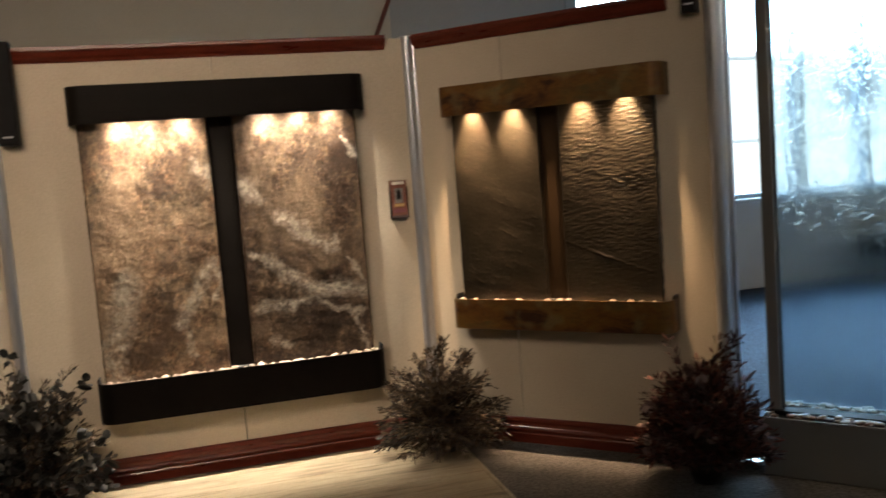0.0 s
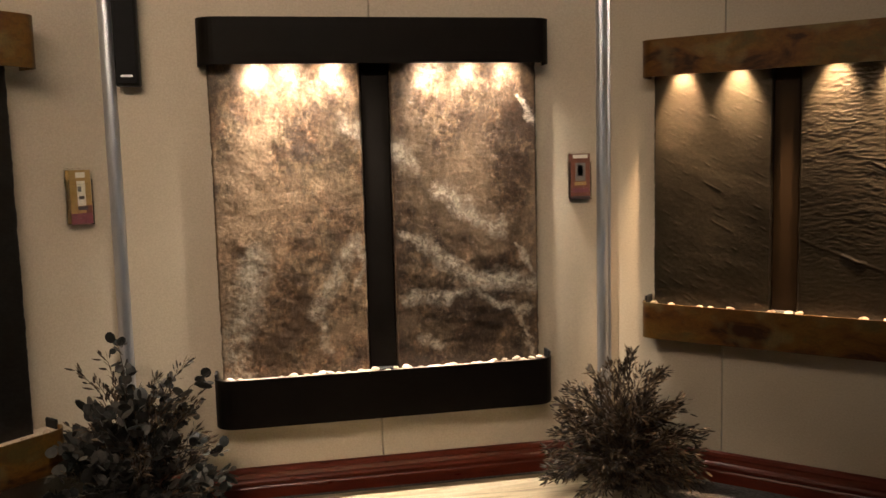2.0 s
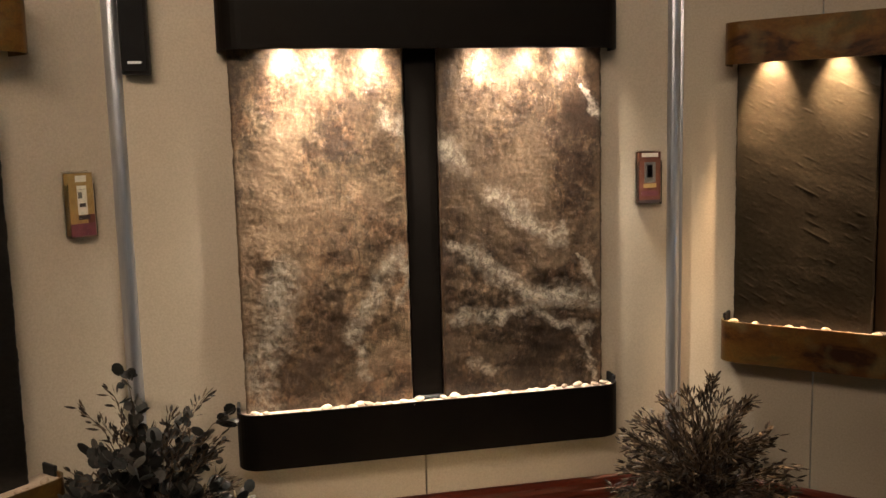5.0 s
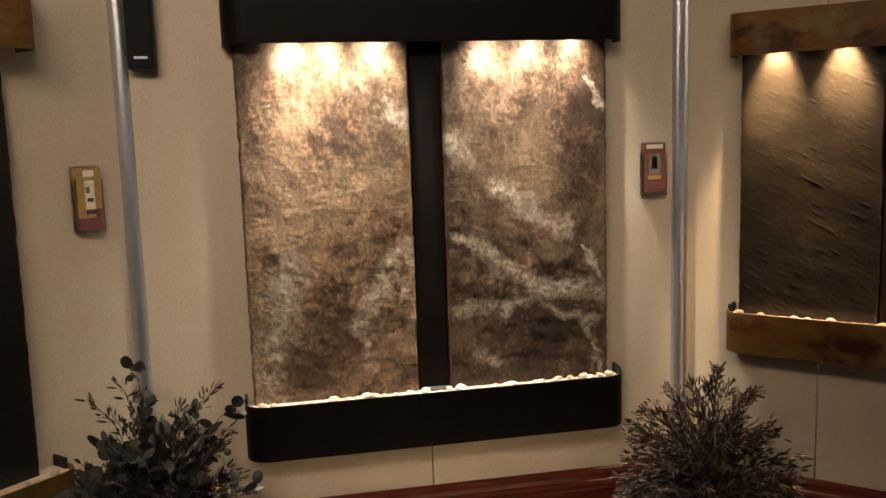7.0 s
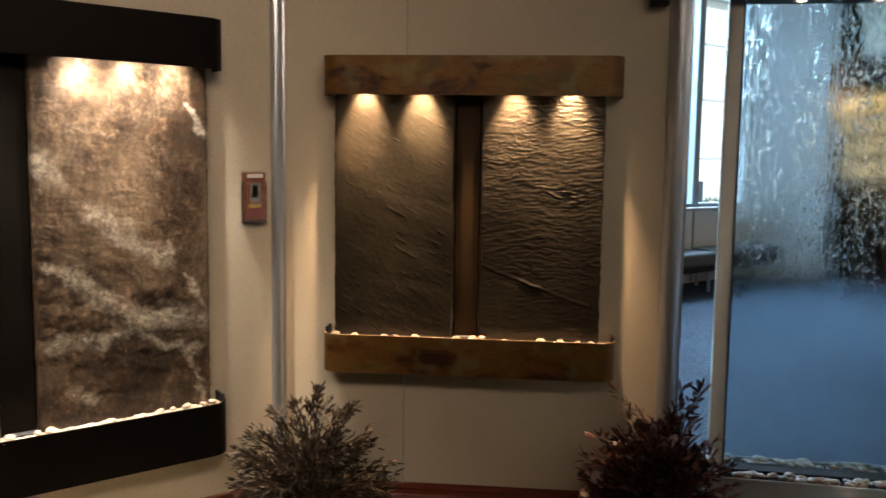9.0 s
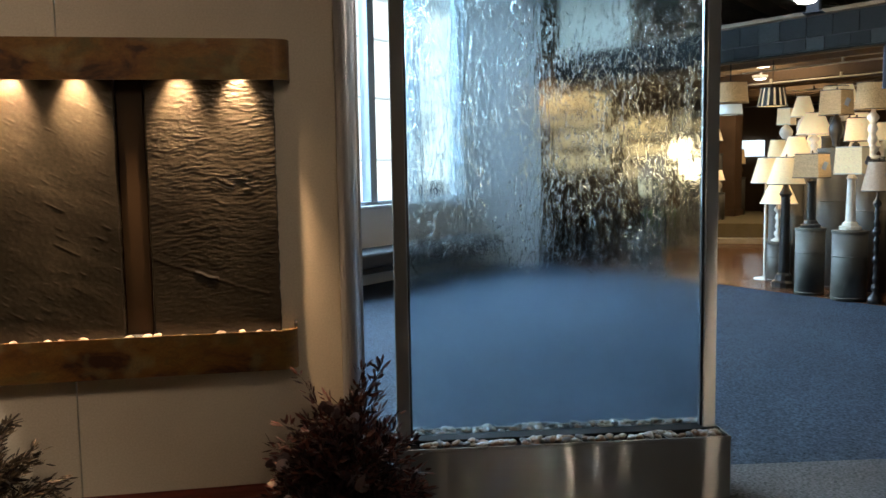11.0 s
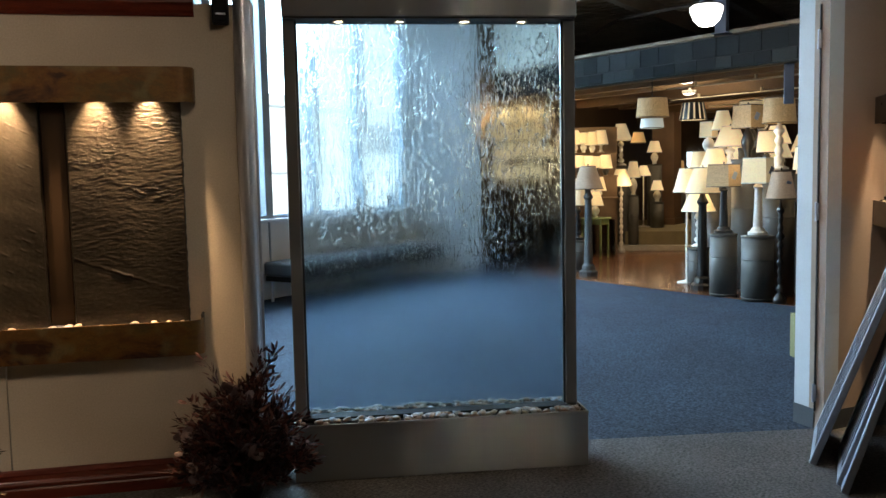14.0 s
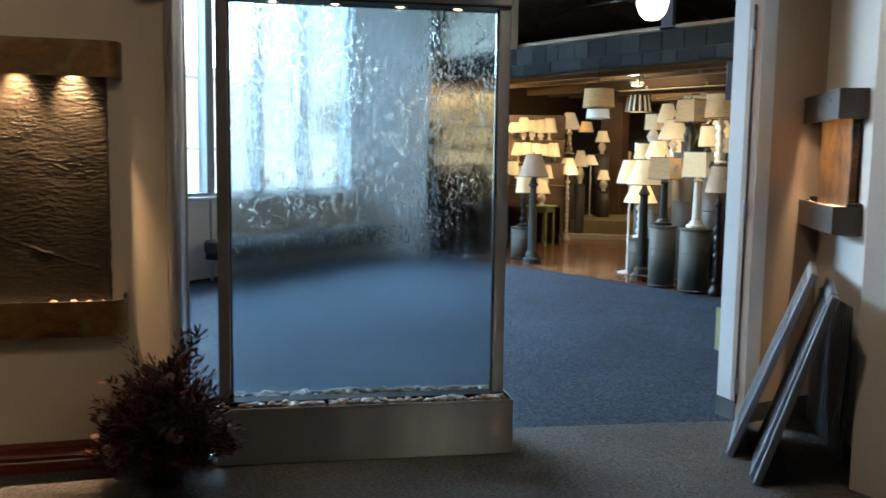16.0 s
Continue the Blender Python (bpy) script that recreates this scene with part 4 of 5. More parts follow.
brochure_holder(W1 @ pose(1.402, 0, 1.242), 0.098, 0.205,
                ("rust", ((0.12, 0.88, 0.90, 0.98, "cream"), (0.24, 0.76, 0.40, 0.80, "slate"), (0.36, 0.62, 0.50, 0.74, "dark"), (0.10, 0.90, 0.14, 0.24, "plum"), (0.2, 0.8, 0.30, 0.38, "ochre"), (0.0, 1.0, 0.0, 0.06, "dark"))),
                "clear acrylic brochure holder with rust-red leaflets on the wall")

# ---------------------------------------------------------------- dried bushes
def leaf_mat(name, c1, c2, c3, rough=0.6):
    m, nt, nodes, links, b = node_mat(name)
    geo = nodes.new("ShaderNodeNewGeometry")
    c = ramp(nt, geo.outputs["Random Per Island"], ((0.1, c1), (0.5, c2), (0.9, c3)))
    f = noise_tex(nt, coords(nt), 60, 3)
    links.new(blend(nt, 1.0, c, ramp(nt, f, ((0.3, (0.7,) * 3), (0.7, (1.15,) * 3))), "MULTIPLY"), b.inputs["Base Color"])
    b.inputs["Roughness"].default_value = rough
    b.inputs["Specular IOR Level"].default_value = 0.3
    return m


M_LEAF_GREEN = leaf_mat("grey_green_eucalyptus", (0.009, 0.010, 0.009), (0.022, 0.022, 0.020), (0.095, 0.086, 0.076))
M_LEAF_OLIVE = leaf_mat("dried_olive_leaf", (0.011, 0.007, 0.005), (0.030, 0.019, 0.012), (0.125, 0.084, 0.050))
M_LEAF_RED = leaf_mat("dark_red_leaf", (0.016, 0.005, 0.006), (0.046, 0.012, 0.011), (0.125, 0.042, 0.030))
M_LEAF_PALE = leaf_mat("pale_silver_dollar_leaf", (0.10, 0.065, 0.065), (0.17, 0.115, 0.115), (0.36, 0.26, 0.25))
M_TWIG = surf("brown_twig", (0.045, 0.028, 0.018), (0.075, 0.048, 0.030), 40, 0.8)
M_POT = surf("dark_glazed_pot", (0.014, 0.013, 0.013), (0.024, 0.022, 0.020), 9, 0.35, 0, 120, 0.1, 0.002)


def add_leaf(bm, p, way, side, length, width, cup=0.15):
    """A folded pointed leaf of six faces."""
    n = way.cross(side).normalized()
    mid = [p, p + way * length * 0.35 - n * cup * width, p + way * length * 0.72 - n * cup * width * 0.6, p + way * length]
    w = (0.0, 0.5, 0.42, 0.0)
    c = [bm.verts.new(q) for q in mid]
    for s in (1, -1):
        e = [bm.verts.new(mid[k] + side * s * w[k] * width + n * cup * width * 0.6) for k in (1, 2)]
        q = ((c[0], c[1], e[0]), (c[1], c[2], e[1], e[0]), (c[2], c[3], e[1]))
        for f in q:
            bm.faces.new(f if s > 0 else tuple(reversed(f)))


def add_disc_leaf(bm, p, way, side, radius):
    n = way.cross(side).normalized()
    c = bm.verts.new(p + way * radius - n * radius * 0.12)
    ring = [bm.verts.new(p + way * radius * (1 - math.cos(a)) + side * radius * 0.92 * math.sin(a)) for a in [2 * math.pi * k / 9 for k in range(9)]]
    for k in range(9):
        bm.faces.new((c, ring[k], ring[(k + 1) % 9]))


def bush(m, label, height, spread, stems, style, mats, seed, pot_r=0.085, pot_h=0.13, sprigs=()):
    rng = random.Random(seed)
    t = thing("dried_bush", m, label, "plant", "dried bushes by the display walls")
    p = part("pot", lathe(((pot_r * 0.72, 0.0), (pot_r, pot_h * 0.5), (pot_r * 0.92, pot_h), (pot_r * 0.84, pot_h), (pot_r * 0.8, pot_h * 0.85)), 20), M_POT, t, smooth=True)
    twig, leaf, leaf2 = bmesh.new(), bmesh.new(), bmesh.new()
    rods = []
    for k in range(stems):
        az = rng.uniform(0, 2 * math.pi)
        lean = (k + 0.5) / stems
        lean = lean ** 0.60 * 1.30 * rng.uniform(0.92, 1.06)
        rods.append((az, lean, height * (rng.uniform(0.52, 1.12) if style == "olive" else rng.uniform(0.72, 1.04))))
    for az, lean, hh in [(a, l, h) for a, l, h in sprigs] + rods:
        # an arching stem: up first, then outwards and down a little
        pts = []
        reach = spread * math.sin(min(lean, 1.0) * 1.45) * rng.uniform(0.9, 1.05)
        top = max(hh * (1.0 - 0.60 * lean ** 2.0), 0.16 if style == "red" else 0.07)
        bend = rng.uniform(-0.25, 0.25)
        for j in range(8):
            f = j / 7
            r = reach * f ** 1.15
            z = pot_h * 0.8 + (top - pot_h * 0.8) * (1 - (1 - f) ** 1.5)
            pts.append(Vector((r * math.cos(az + bend * f), r * math.sin(az + bend * f), z)) + Vector((rng.uniform(-1, 1), rng.uniform(-1, 1), rng.uniform(-1, 1))) * 0.012 * f)
        add_tube(twig, pts, 0.0032, 4, 0.35)
        pale = style == "red" and rng.random() < 0.10
        fine = style == "mixed" and rng.random() < 0.55
        n = {"olive": 52, "mixed": 34, "red": 34}[style]
        n = int(n * (0.55 if pale else 1.0))
        for i in range(n):
            f = rng.uniform(0.30, 1.0)
            a = f * 7
            j = min(int(a), 6)
            q = pts[j].lerp(pts[j + 1], a - j)
            along = (pts[j + 1] - pts[j]).normalized()
            rnd = Vector((rng.uniform(-1, 1), rng.uniform(-1, 1), rng.uniform(-0.7, 1)))
            way = (along * rng.uniform(0.4, 1.1) + rnd * 0.75).normalized()
            side = way.cross(Vector((rng.uniform(-1, 1), rng.uniform(-1, 1), rng.uniform(-1, 1)))).normalized()
            q = q + rnd * 0.012
            if style == "olive":
                way = (way * 1.1 + along * 0.55 - Vector((0, 0, 0.45 * lean))).normalized()
                add_leaf(leaf, q, way, way.cross(Vector((rng.uniform(-1, 1), rng.uniform(-1, 1), 0.3))).normalized(), rng.uniform(0.022, 0.048), rng.uniform(0.006, 0.010))
            elif style == "mixed":
                if fine:
                    add_leaf(leaf2, q, way, side, rng.uniform(0.024, 0.050), rng.uniform(0.006, 0.010))
                else:
                    add_disc_leaf(leaf, q, way, side, rng.uniform(0.010, 0.026) * (1.25 if rng.random() < 0.15 else 1.0))
            elif pale:
                add_disc_leaf(leaf2, q, way, side, rng.uniform(0.014, 0.030))
            else:
                add_leaf(leaf, q, way, side, rng.uniform(0.028, 0.058), rng.uniform(0.008, 0.015))
    part("twig_work", twig, M_TWIG, t, kind="stuff")
    part("foliage", leaf, mats[0], t, kind="stuff")
    if leaf2.verts:
        part("pale_foliage", leaf2, mats[1], t, kind="stuff")
    else:
        leaf2.free()
    return t


bush(pose(-0.50, 4.12, 0.028), "grey-green dried eucalyptus bush in a dark pot", 0.62, 0.35, 120, "mixed", (M_LEAF_GREEN, M_LEAF_OLIVE), 21,
     sprigs=((2.2, 0.16, 0.76), (2.4, 0.24, 0.72), (0.4, 0.50, 0.78), (2.9, 0.45, 0.74), (0.1, 0.62, 0.78)))
bush(pose(1.47, 4.10, 0.028), "brown-olive fine-leaved dried bush in a dark pot", 0.54, 0.335, 170, "olive", (M_LEAF_OLIVE,), 5)
bush(W2 @ pose(1.37, -0.27, 0.005), "dark red dried bush with a few pale round leaves", 0.58, 0.295, 185, "red", (M_LEAF_RED, M_LEAF_PALE), 9,
     sprigs=((2.9, 0.42, 0.70), (0.6, 0.22, 0.66), (0.2, 0.40, 0.72), (6.0, 0.36, 0.70)))
sc = thing("metal_saucer", pose(2.725, 3.245, 0.005), "polished metal saucer on the carpet beside the steel base", "saucer")
M_MIRROR = surf("polished_metal", (0.85, 0.88, 0.90), (0.90, 0.92, 0.94), 6, 0.12, 1.0, 200, 0.02, 0.001, rough_var=0.03)
part("dish", lathe(((0.045, 0.0), (0.064, 0.020), (0.074, 0.036), (0.072, 0.038), (0.040, 0.0385), (0.010, 0.0388)), 24), M_MIRROR, sc, smooth=True)

# ---------------------------------------------------------------- the hall: white return wall, benches, slate band
slab_wall("wall_return", (9.99, 7.59), (10.60, 6.77), 0, 3.8, 0.12, M_WHITE, "white painted return wall beside the lamp shop")
M_BENCH = surf("grey_upholstery", (0.042, 0.045, 0.048), (0.062, 0.066, 0.070), 6, 0.8, 0, 220, 0.2, 0.002)
for x0, x1 in ((6.95, 8.55), (8.70, 9.95)):
    bn = thing("bench", pose(x0, 6.98, 0), "grey upholstered bench with thin steel legs below the window", "bench", "benches under the window")
    w = x1 - x0
    part("cushion", box(0, w, 0, 0.50, 0.30, 0.46, 0.035, 3), M_BENCH, bn)
    part("seat_frame", box(0.02, w - 0.02, 0.02, 0.48, 0.24, 0.298, 0.004), M_BLACK, bn)
    for lx in (0.06, w - 0.09):
        for ly in (0.05, 0.42):
            part("leg", box(lx, lx + 0.03, ly, ly + 0.03, 0.0, 0.24, 0.003), M_ALU, bn)

SOF = Matrix.Translation((8.298, 0.20, 0)) @ pose(0, 0, 0, 0, 0, math.degrees(math.atan2(0.9284, 0.3716)))
M_TILE = surf("blue_grey_slate_tile", (0.010, 0.0115, 0.012), (0.019, 0.0205, 0.021), 1.2, 0.7, 0, 60, 0.3, 0.004, speck=0.25, spec=0.03)
M_JOIST, nt, nodes, links, b = node_mat("brown_timber_joist")
geo = nodes.new("ShaderNodeNewGeometry")
grain = noise_tex(nt, coords(nt, (1, 1, 5)), 40, 4)
c = ramp(nt, geo.outputs["Random Per Island"], ((0.0, (0.03, 0.016, 0.007)), (0.45, (0.07, 0.039, 0.018)), (0.7, (0.12, 0.072, 0.034)), (1.0, (0.26, 0.18, 0.10))))
links.new(blend(nt, 1.0, c, ramp(nt, grain, ((0.3, (0.65,) * 3), (0.7, (1.2,) * 3))), "MULTIPLY"), b.inputs["Base Color"])
b.inputs["Roughness"].default_value = 0.7
nt, b = M_TILE.node_tree, M_TILE.node_tree.nodes["Principled BSDF"]
own = nt.nodes.new("ShaderNodeObjectInfo")
plain = b.inputs["Base Color"].links[0].from_socket
nt.links.new(blend(nt, 1.0, plain, ramp(nt, own.outputs["Random"], ((0.0, (0.75, 0.75, 0.75)), (0.6, (1.1, 1.1, 1.1)), (1.0, (1.9, 1.9, 1.85)))), "MULTIPLY"), b.inputs["Base Color"])
so = thing("slate_band", SOF, "hanging band of blue-grey slate tiles over the shop's edge", "soffit", kind="structure")
part("backing", box(0, 7.0, -0.16, -0.004, 2.48, 2.80), M_BLACK, so)
part("fascia", box(0, 7.0, -0.16, 0.006, 2.462, 2.478, 0.003), M_TILE, so)
rng = random.Random(3)
for z0, z1 in ((2.480, 2.600), (2.612, 2.812)):
    x = rng.uniform(-0.2, 0.0)
    while x < 6.99:
        w = rng.uniform(0.20, 0.32)
        part("slate_tile", box(max(x, 0), min(x + w - 0.004, 7.0), -0.002, rng.uniform(0.008, 0.016), z0, z1, 0.002), M_TILE, so)
        x += w
part("top_edge", box(0, 7.0, -0.18, 0.02, 2.815, 2.822, 0.002), M_BRONZE, so)
# beige bulkhead over the far end, dark wall over the rest
slab_wall("bulkhead", (10.86, 6.62), (10.36, 5.38), 2.83, 3.8, 0.14, M_CREAM, "beige painted bulkhead over the slate band")
pw = thing("pipe_run", SOF @ pose(0, -0.9, 3.42), "painted steel pipe under the roof deck", "pipe", kind="structure")
part("pipe", add_tube(bmesh.new(), [(0.2, 0, 0), (3.5, 0, 0), (5.4, 0, 0)], 0.022, 8), M_BRONZE, pw)
part("pipe_drop", add_tube(bmesh.new(), [(5.4, 0, 0), (5.44, 0.25, -0.12), (5.44, 0.55, -0.30)], 0.022, 8), M_BRONZE, pw)
M_POST = surf("dark_blue_painted_steel", (0.030, 0.042, 0.070), (0.045, 0.060, 0.095), 5, 0.5)
cp = thing("steel_column", pose(9.36, 3.02, 2.83), "dark blue painted steel column on the slate band", "column", kind="structure")
part("shaft", box(-0.06, 0.06, -0.06, 0.06, 0, 0.97, 0.004), M_POST, cp)
part("foot_plate", box(-0.09, 0.09, -0.09, 0.09, 0, 0.012), M_POST, cp)
vt = thing("ceiling_vent", pose(8.75, 4.55, 3.30), "round white ceiling vent on a dark duct", "vent")
part("duct", lathe(((0.16, 0.02), (0.16, 0.5)), 20), M_BLACK, vt, smooth=True)
for r, z in ((0.24, 0.0), (0.17, -0.02), (0.10, -0.03)):
    part("ring", lathe(((r, z), (r + 0.02, z + 0.02), (r - 0.03, z + 0.03), (r - 0.035, z + 0.01)), 28), M_WHITE, vt)

pd = thing("pendant_lamp", pose(8.04, 2.80, 2.72), "white schoolhouse glass pendant lamp on a dark rod", "pendant lamp")
M_GLOBE = glow("lit_opal_glass", (1.0, 0.97, 0.92), 2.6)
part("globe", lathe(((0.01, 0.0), (0.07, 0.012), (0.12, 0.06), (0.145, 0.13), (0.150, 0.175), (0.125, 0.195), (0.05, 0.20)), 28), M_GLOBE, pd, smooth=True)
part("fitter", lathe(((0.055, 0.195), (0.062, 0.21), (0.055, 0.25), (0.02, 0.265)), 16), M_BLACK, pd)
part("rod", add_tube(bmesh.new(), [(0, 0, 0.26), (0, 0, 1.05)], 0.008, 8), M_BLACK, pd)
lamp("pendant_light", "POINT", pose(8.04, 2.80, 2.64), 42, (1.0, 0.93, 0.82), radius=0.12)

# ---------------------------------------------------------------- the lamp shop
M_SHOPFLOOR = surf("polished_red_brown_floor", (0.13, 0.050, 0.022), (0.20, 0.085, 0.040), 2.2, 0.20, 0, 90, 0.05, 0.002, speck=0.15)
sheet("shop_floor", ((8.30, 0.20), (22, 0.2), (22, 7.6), (11.24, 7.55)), 0.006, M_SHOPFLOOR, "polished red-brown floor of the lamp shop", "floor", 0.005)
bm = bmesh.new()
plan = ((7.65, -2), (21.98, -2), (21.98, 7.58), (11.36, 7.58), (11.02, 6.7), (8.50, 0.2))
lo = [bm.verts.new((x, y, 2.86)) for x, y in plan]
hi = [bm.verts.new((x, y, 2.90)) for x, y in plan]
bm.faces.new(list(reversed(lo)))
bm.faces.new(hi)
for k in range(6):
    bm.faces.new((lo[k], lo[(k + 1) % 6], hi[(k + 1) % 6], hi[k]))
for k in range(14):
    off = 0.45 + k * 0.85
    a = SOF @ Vector((-1.0, -off, 0))
    c = SOF @ Vector((7.25 + 0.36 * off, -off, 0))
    d = (c - a).normalized()
    n = Vector((-d.y, d.x, 0)) * 0.06
    vs = [bm.verts.new(p) for z in (2.50 + 0.03 * (k % 3), 2.86) for p in ((a.x - n.x, a.y - n.y, z), (c.x - n.x, c.y - n.y, z), (c.x + n.x, c.y + n.y, z), (a.x + n.x, a.y + n.y, z))]
    for q in ((3, 2, 1, 0), (4, 5, 6, 7), (0, 1, 5, 4), (1, 2, 6, 5), (2, 3, 7, 6), (3, 0, 4, 7)):
        bm.faces.new([vs[i] for i in q])
tagged(part("shop_ceiling", bm, M_JOIST, None, "low timber ceiling with close brown joists", kind="structure"), category="ceiling")
M_CONDUIT = surf("pale_painted_conduit", (0.40, 0.36, 0.28), (0.50, 0.46, 0.37), 9, 0.5)
for off, x0, x1 in ((1.3, 0.4, 4.9), (2.9, 0.8, 6.2), (4.6, 0.0, 6.8)):
    cd = thing("conduit", SOF @ pose(0, -off, 2.47), "pale painted conduit under the shop's joists", "pipe", kind="structure")
    part("pipe", add_tube(bmesh.new(), [(x0, 0, 0), ((x0 + x1) / 2, 0.02, 0), (x1, 0, 0.0)], 0.012, 6), M_CONDUIT, cd)
    for k in range(5):
        x = x0 + (x1 - x0) * (k + 0.5) / 5
        part("clip", box(x - 0.012, x + 0.012, -0.016, 0.016, 0.0, 0.06), M_CONDUIT, cd)
M_DOWN = glow("lit_ceiling_fitting", (1.0, 0.92, 0.78), 5)
for x, y in ((11.4, 4.05), (13.2, 4.55)):
    cl = thing("ceiling_fitting", pose(x, y, 2.55), "small lit ceiling fitting between the joists", "ceiling lamp", "fittings of the shop ceiling")
    part("housing", lathe(((0.10, 0.0), (0.12, 0.02), (0.12, 0.05), (0.02, 0.06), (0.02, 0.32)), 16), M_WHITE, cl)
    part("diffuser", lathe(((0.02, -0.02), (0.08, -0.012), (0.098, 0.0), (0.05, 0.001)), 16), M_DOWN, cl)

CREAM_SHADE = glow("lit_cream_shade", (0.88, 0.69, 0.40), 0.50, 0.30)
PALE_SHADE = glow("lit_pale_shade", (0.84, 0.65, 0.38), 0.38, 0.30)
BURLAP_SHADE = glow("lit_burlap_shade", (0.40, 0.26, 0.12), 0.42, 0.65)
GREY_SHADE = glow("lit_grey_linen_shade", (0.36, 0.26, 0.18), 0.26, 0.40)
AMBER_SHADE = glow("lit_amber_shade", (0.62, 0.38, 0.15), 0.36, 0.2)
BLUE_SHADE = glow("lit_blue_striped_shade", (0.50, 0.56, 0.55), 0.35, 0.1)
M_BULB = glow("lit_bulb", (1.0, 0.86, 0.62), 9)
M_LWHITE = surf("chalk_white_lamp_base", (0.58, 0.54, 0.46), (0.70, 0.66, 0.58), 12, 0.5)
M_LBLACK = surf("black_lamp_base", (0.012, 0.011, 0.010), (0.022, 0.020, 0.018), 12, 0.35)
M_LGREY = surf("weathered_grey_lamp_base", (0.028, 0.029, 0.027), (0.055, 0.056, 0.052), 12, 0.6)
M_TAG = surf("blue_price_tag", (0.20, 0.25, 0.34), (0.26, 0.31, 0.40), 20, 0.6)
M_PED = surf("grey_metal_pedestal", (0.066, 0.061, 0.051), (0.100, 0.093, 0.078), 3, 0.6, 0.0, 90, 0.08, 0.002)


def turned(h, r, style, rng):
    """(radius, z) profile of a lamp's base of height h."""
    if style == "thin":
        return [(r * 2.4, 0), (r * 2.4, 0.012), (r * 0.6, 0.03), (r * 0.28, 0.05), (r * 0.28, h)]
    if style == "vase":
        return [(r * 0.9, 0), (r * 0.95, 0.02), (r * 0.7, h * 0.12), (r * 1.5, h * 0.40), (r * 1.65, h * 0.55), (r * 1.1, h * 0.78), (r * 0.5, h * 0.9), (r * 0.35, h)]
    if style == "column":
        return [(r * 2.0, 0), (r * 2.0, h * 0.05), (r * 1.5, h * 0.07), (r * 1.3, h * 0.12), (r * 0.95, h * 0.14), (r * 0.8, h * 0.5), (r * 0.7, h * 0.86), (r * 1.05, h * 0.89), (r * 0.6, h * 0.94), (r * 0.3, h)]
    prof = [(r * 1.9, 0), (r * 1.9, h * 0.04), (r * 1.3, h * 0.07)]
    n = max(4, int(h / 0.11))
    for k in range(n):
        z = h * (0.10 + 0.82 * k / n)
        q = h * 0.82 / n
        big = r * (1.15 if k % 3 == 0 else 0.85) * rng.uniform(0.9, 1.1)
        prof += [(r * 0.55, z), (big, z + q * 0.35), (big * 0.92, z + q * 0.6), (r * 0.5, z + q * 0.92)]
    return prof + [(r * 0.4, h * 0.94), (r * 0.3, h)]


LAMP_COUNT = [0]


def shade_lamp(kind, x, y, foot, zb, zt, rb, rt, shade, base, style, label, base_r=0.045, seg=20, tag=False, twist=0.0):
    """A standing lamp with a lit fabric shade; heights are above the floor."""
    LAMP_COUNT[0] += 1
    rng = random.Random(LAMP_COUNT[0])
    t = thing(kind, pose(x, y, foot, 0, 0, rng.uniform(0, 90) if seg > 8 else twist), label, "lamp", "lit lamps of the shop")
    h = zb - foot
    if style:
        part("lamp_base", lathe(turned(h + 0.02, base_r, style, rng), 14), base, t, smooth=style != "column")
        part("neck", add_tube(bmesh.new(), [(0, 0, h), (0, 0, zt - foot + 0.012)], 0.006, 6), M_BRONZE, t)
        part("finial", lathe(((0.004, 0), (0.011, 0.008), (0.008, 0.018), (0.002, 0.028)), 8), M_BRONZE, t).location = (0, 0, zt - foot + 0.01)
    else:
        part("cord", add_tube(bmesh.new(), [(0, 0, zt - foot - 0.03), (0, 0, 2.87 - foot)], 0.004, 5), M_BLACK, t)
    s = part("shade", add_lathe(bmesh.new(), ((rb, zb - foot), (rt, zt - foot), (rt - 0.004, zt - foot), (rb - 0.004, zb - foot + 0.001)), seg, cap=False), shade, t, smooth=seg > 8)
    for z, r in ((zb - foot, rb), (zt - foot, rt)):
        part("trim_ring", add_lathe(bmesh.new(), ((r + 0.001, z - 0.004), (r + 0.003, z), (r + 0.001, z + 0.006), (r - 0.003, z)), seg, cap=False), M_BRONZE if shade in (BURLAP_SHADE, GREY_SHADE) else base, s)
    part("bulb", lathe(((0.004, 0), (0.026, 0.02), (0.030, 0.045), (0.012, 0.08)), 10), M_BULB, t).location = (0, 0, zb - foot + 0.02)
    if tag:
        p = part("price_tag", box(-0.028, 0.028, -0.002, 0.0, -0.04, 0.04), M_TAG, t, "blue paper price tag")
        p.matrix_basis = pose(-((rb + rt) / 2 + 0.006) * 0.8, -((rb + rt) / 2 + 0.006) * 0.4, (zb + zt) / 2 - foot, 8, 20, -62)
    return t


def pedestal(x, y, top, r, label="grey metal display cylinder holding a lamp", ground=0.006):
    top -= ground
    t = thing("display_cylinder", pose(x, y, ground), label, "pedestal", "grey display cylinders")
    part("drum", lathe(((r, 0), (r, top - 0.03)), 26), M_PED, t, smooth=True)
    part("lid", lathe(((r + 0.006, top - 0.034), (r + 0.008, top - 0.008), (r, top - 0.006)), 26), M_PED, t)
    for z in (0.02, top * 0.62):
        part("band", add_lathe(bmesh.new(), ((r + 0.001, z), (r + 0.006, z + 0.006), (r + 0.001, z + 0.012)), 26, cap=False), M_PED, t)
    return t


CW, GR, BU = "lit table lamp with a cream fabric shade and white base", "floor lamp with a grey linen shade", "lit lamp with a burlap shade and black base"
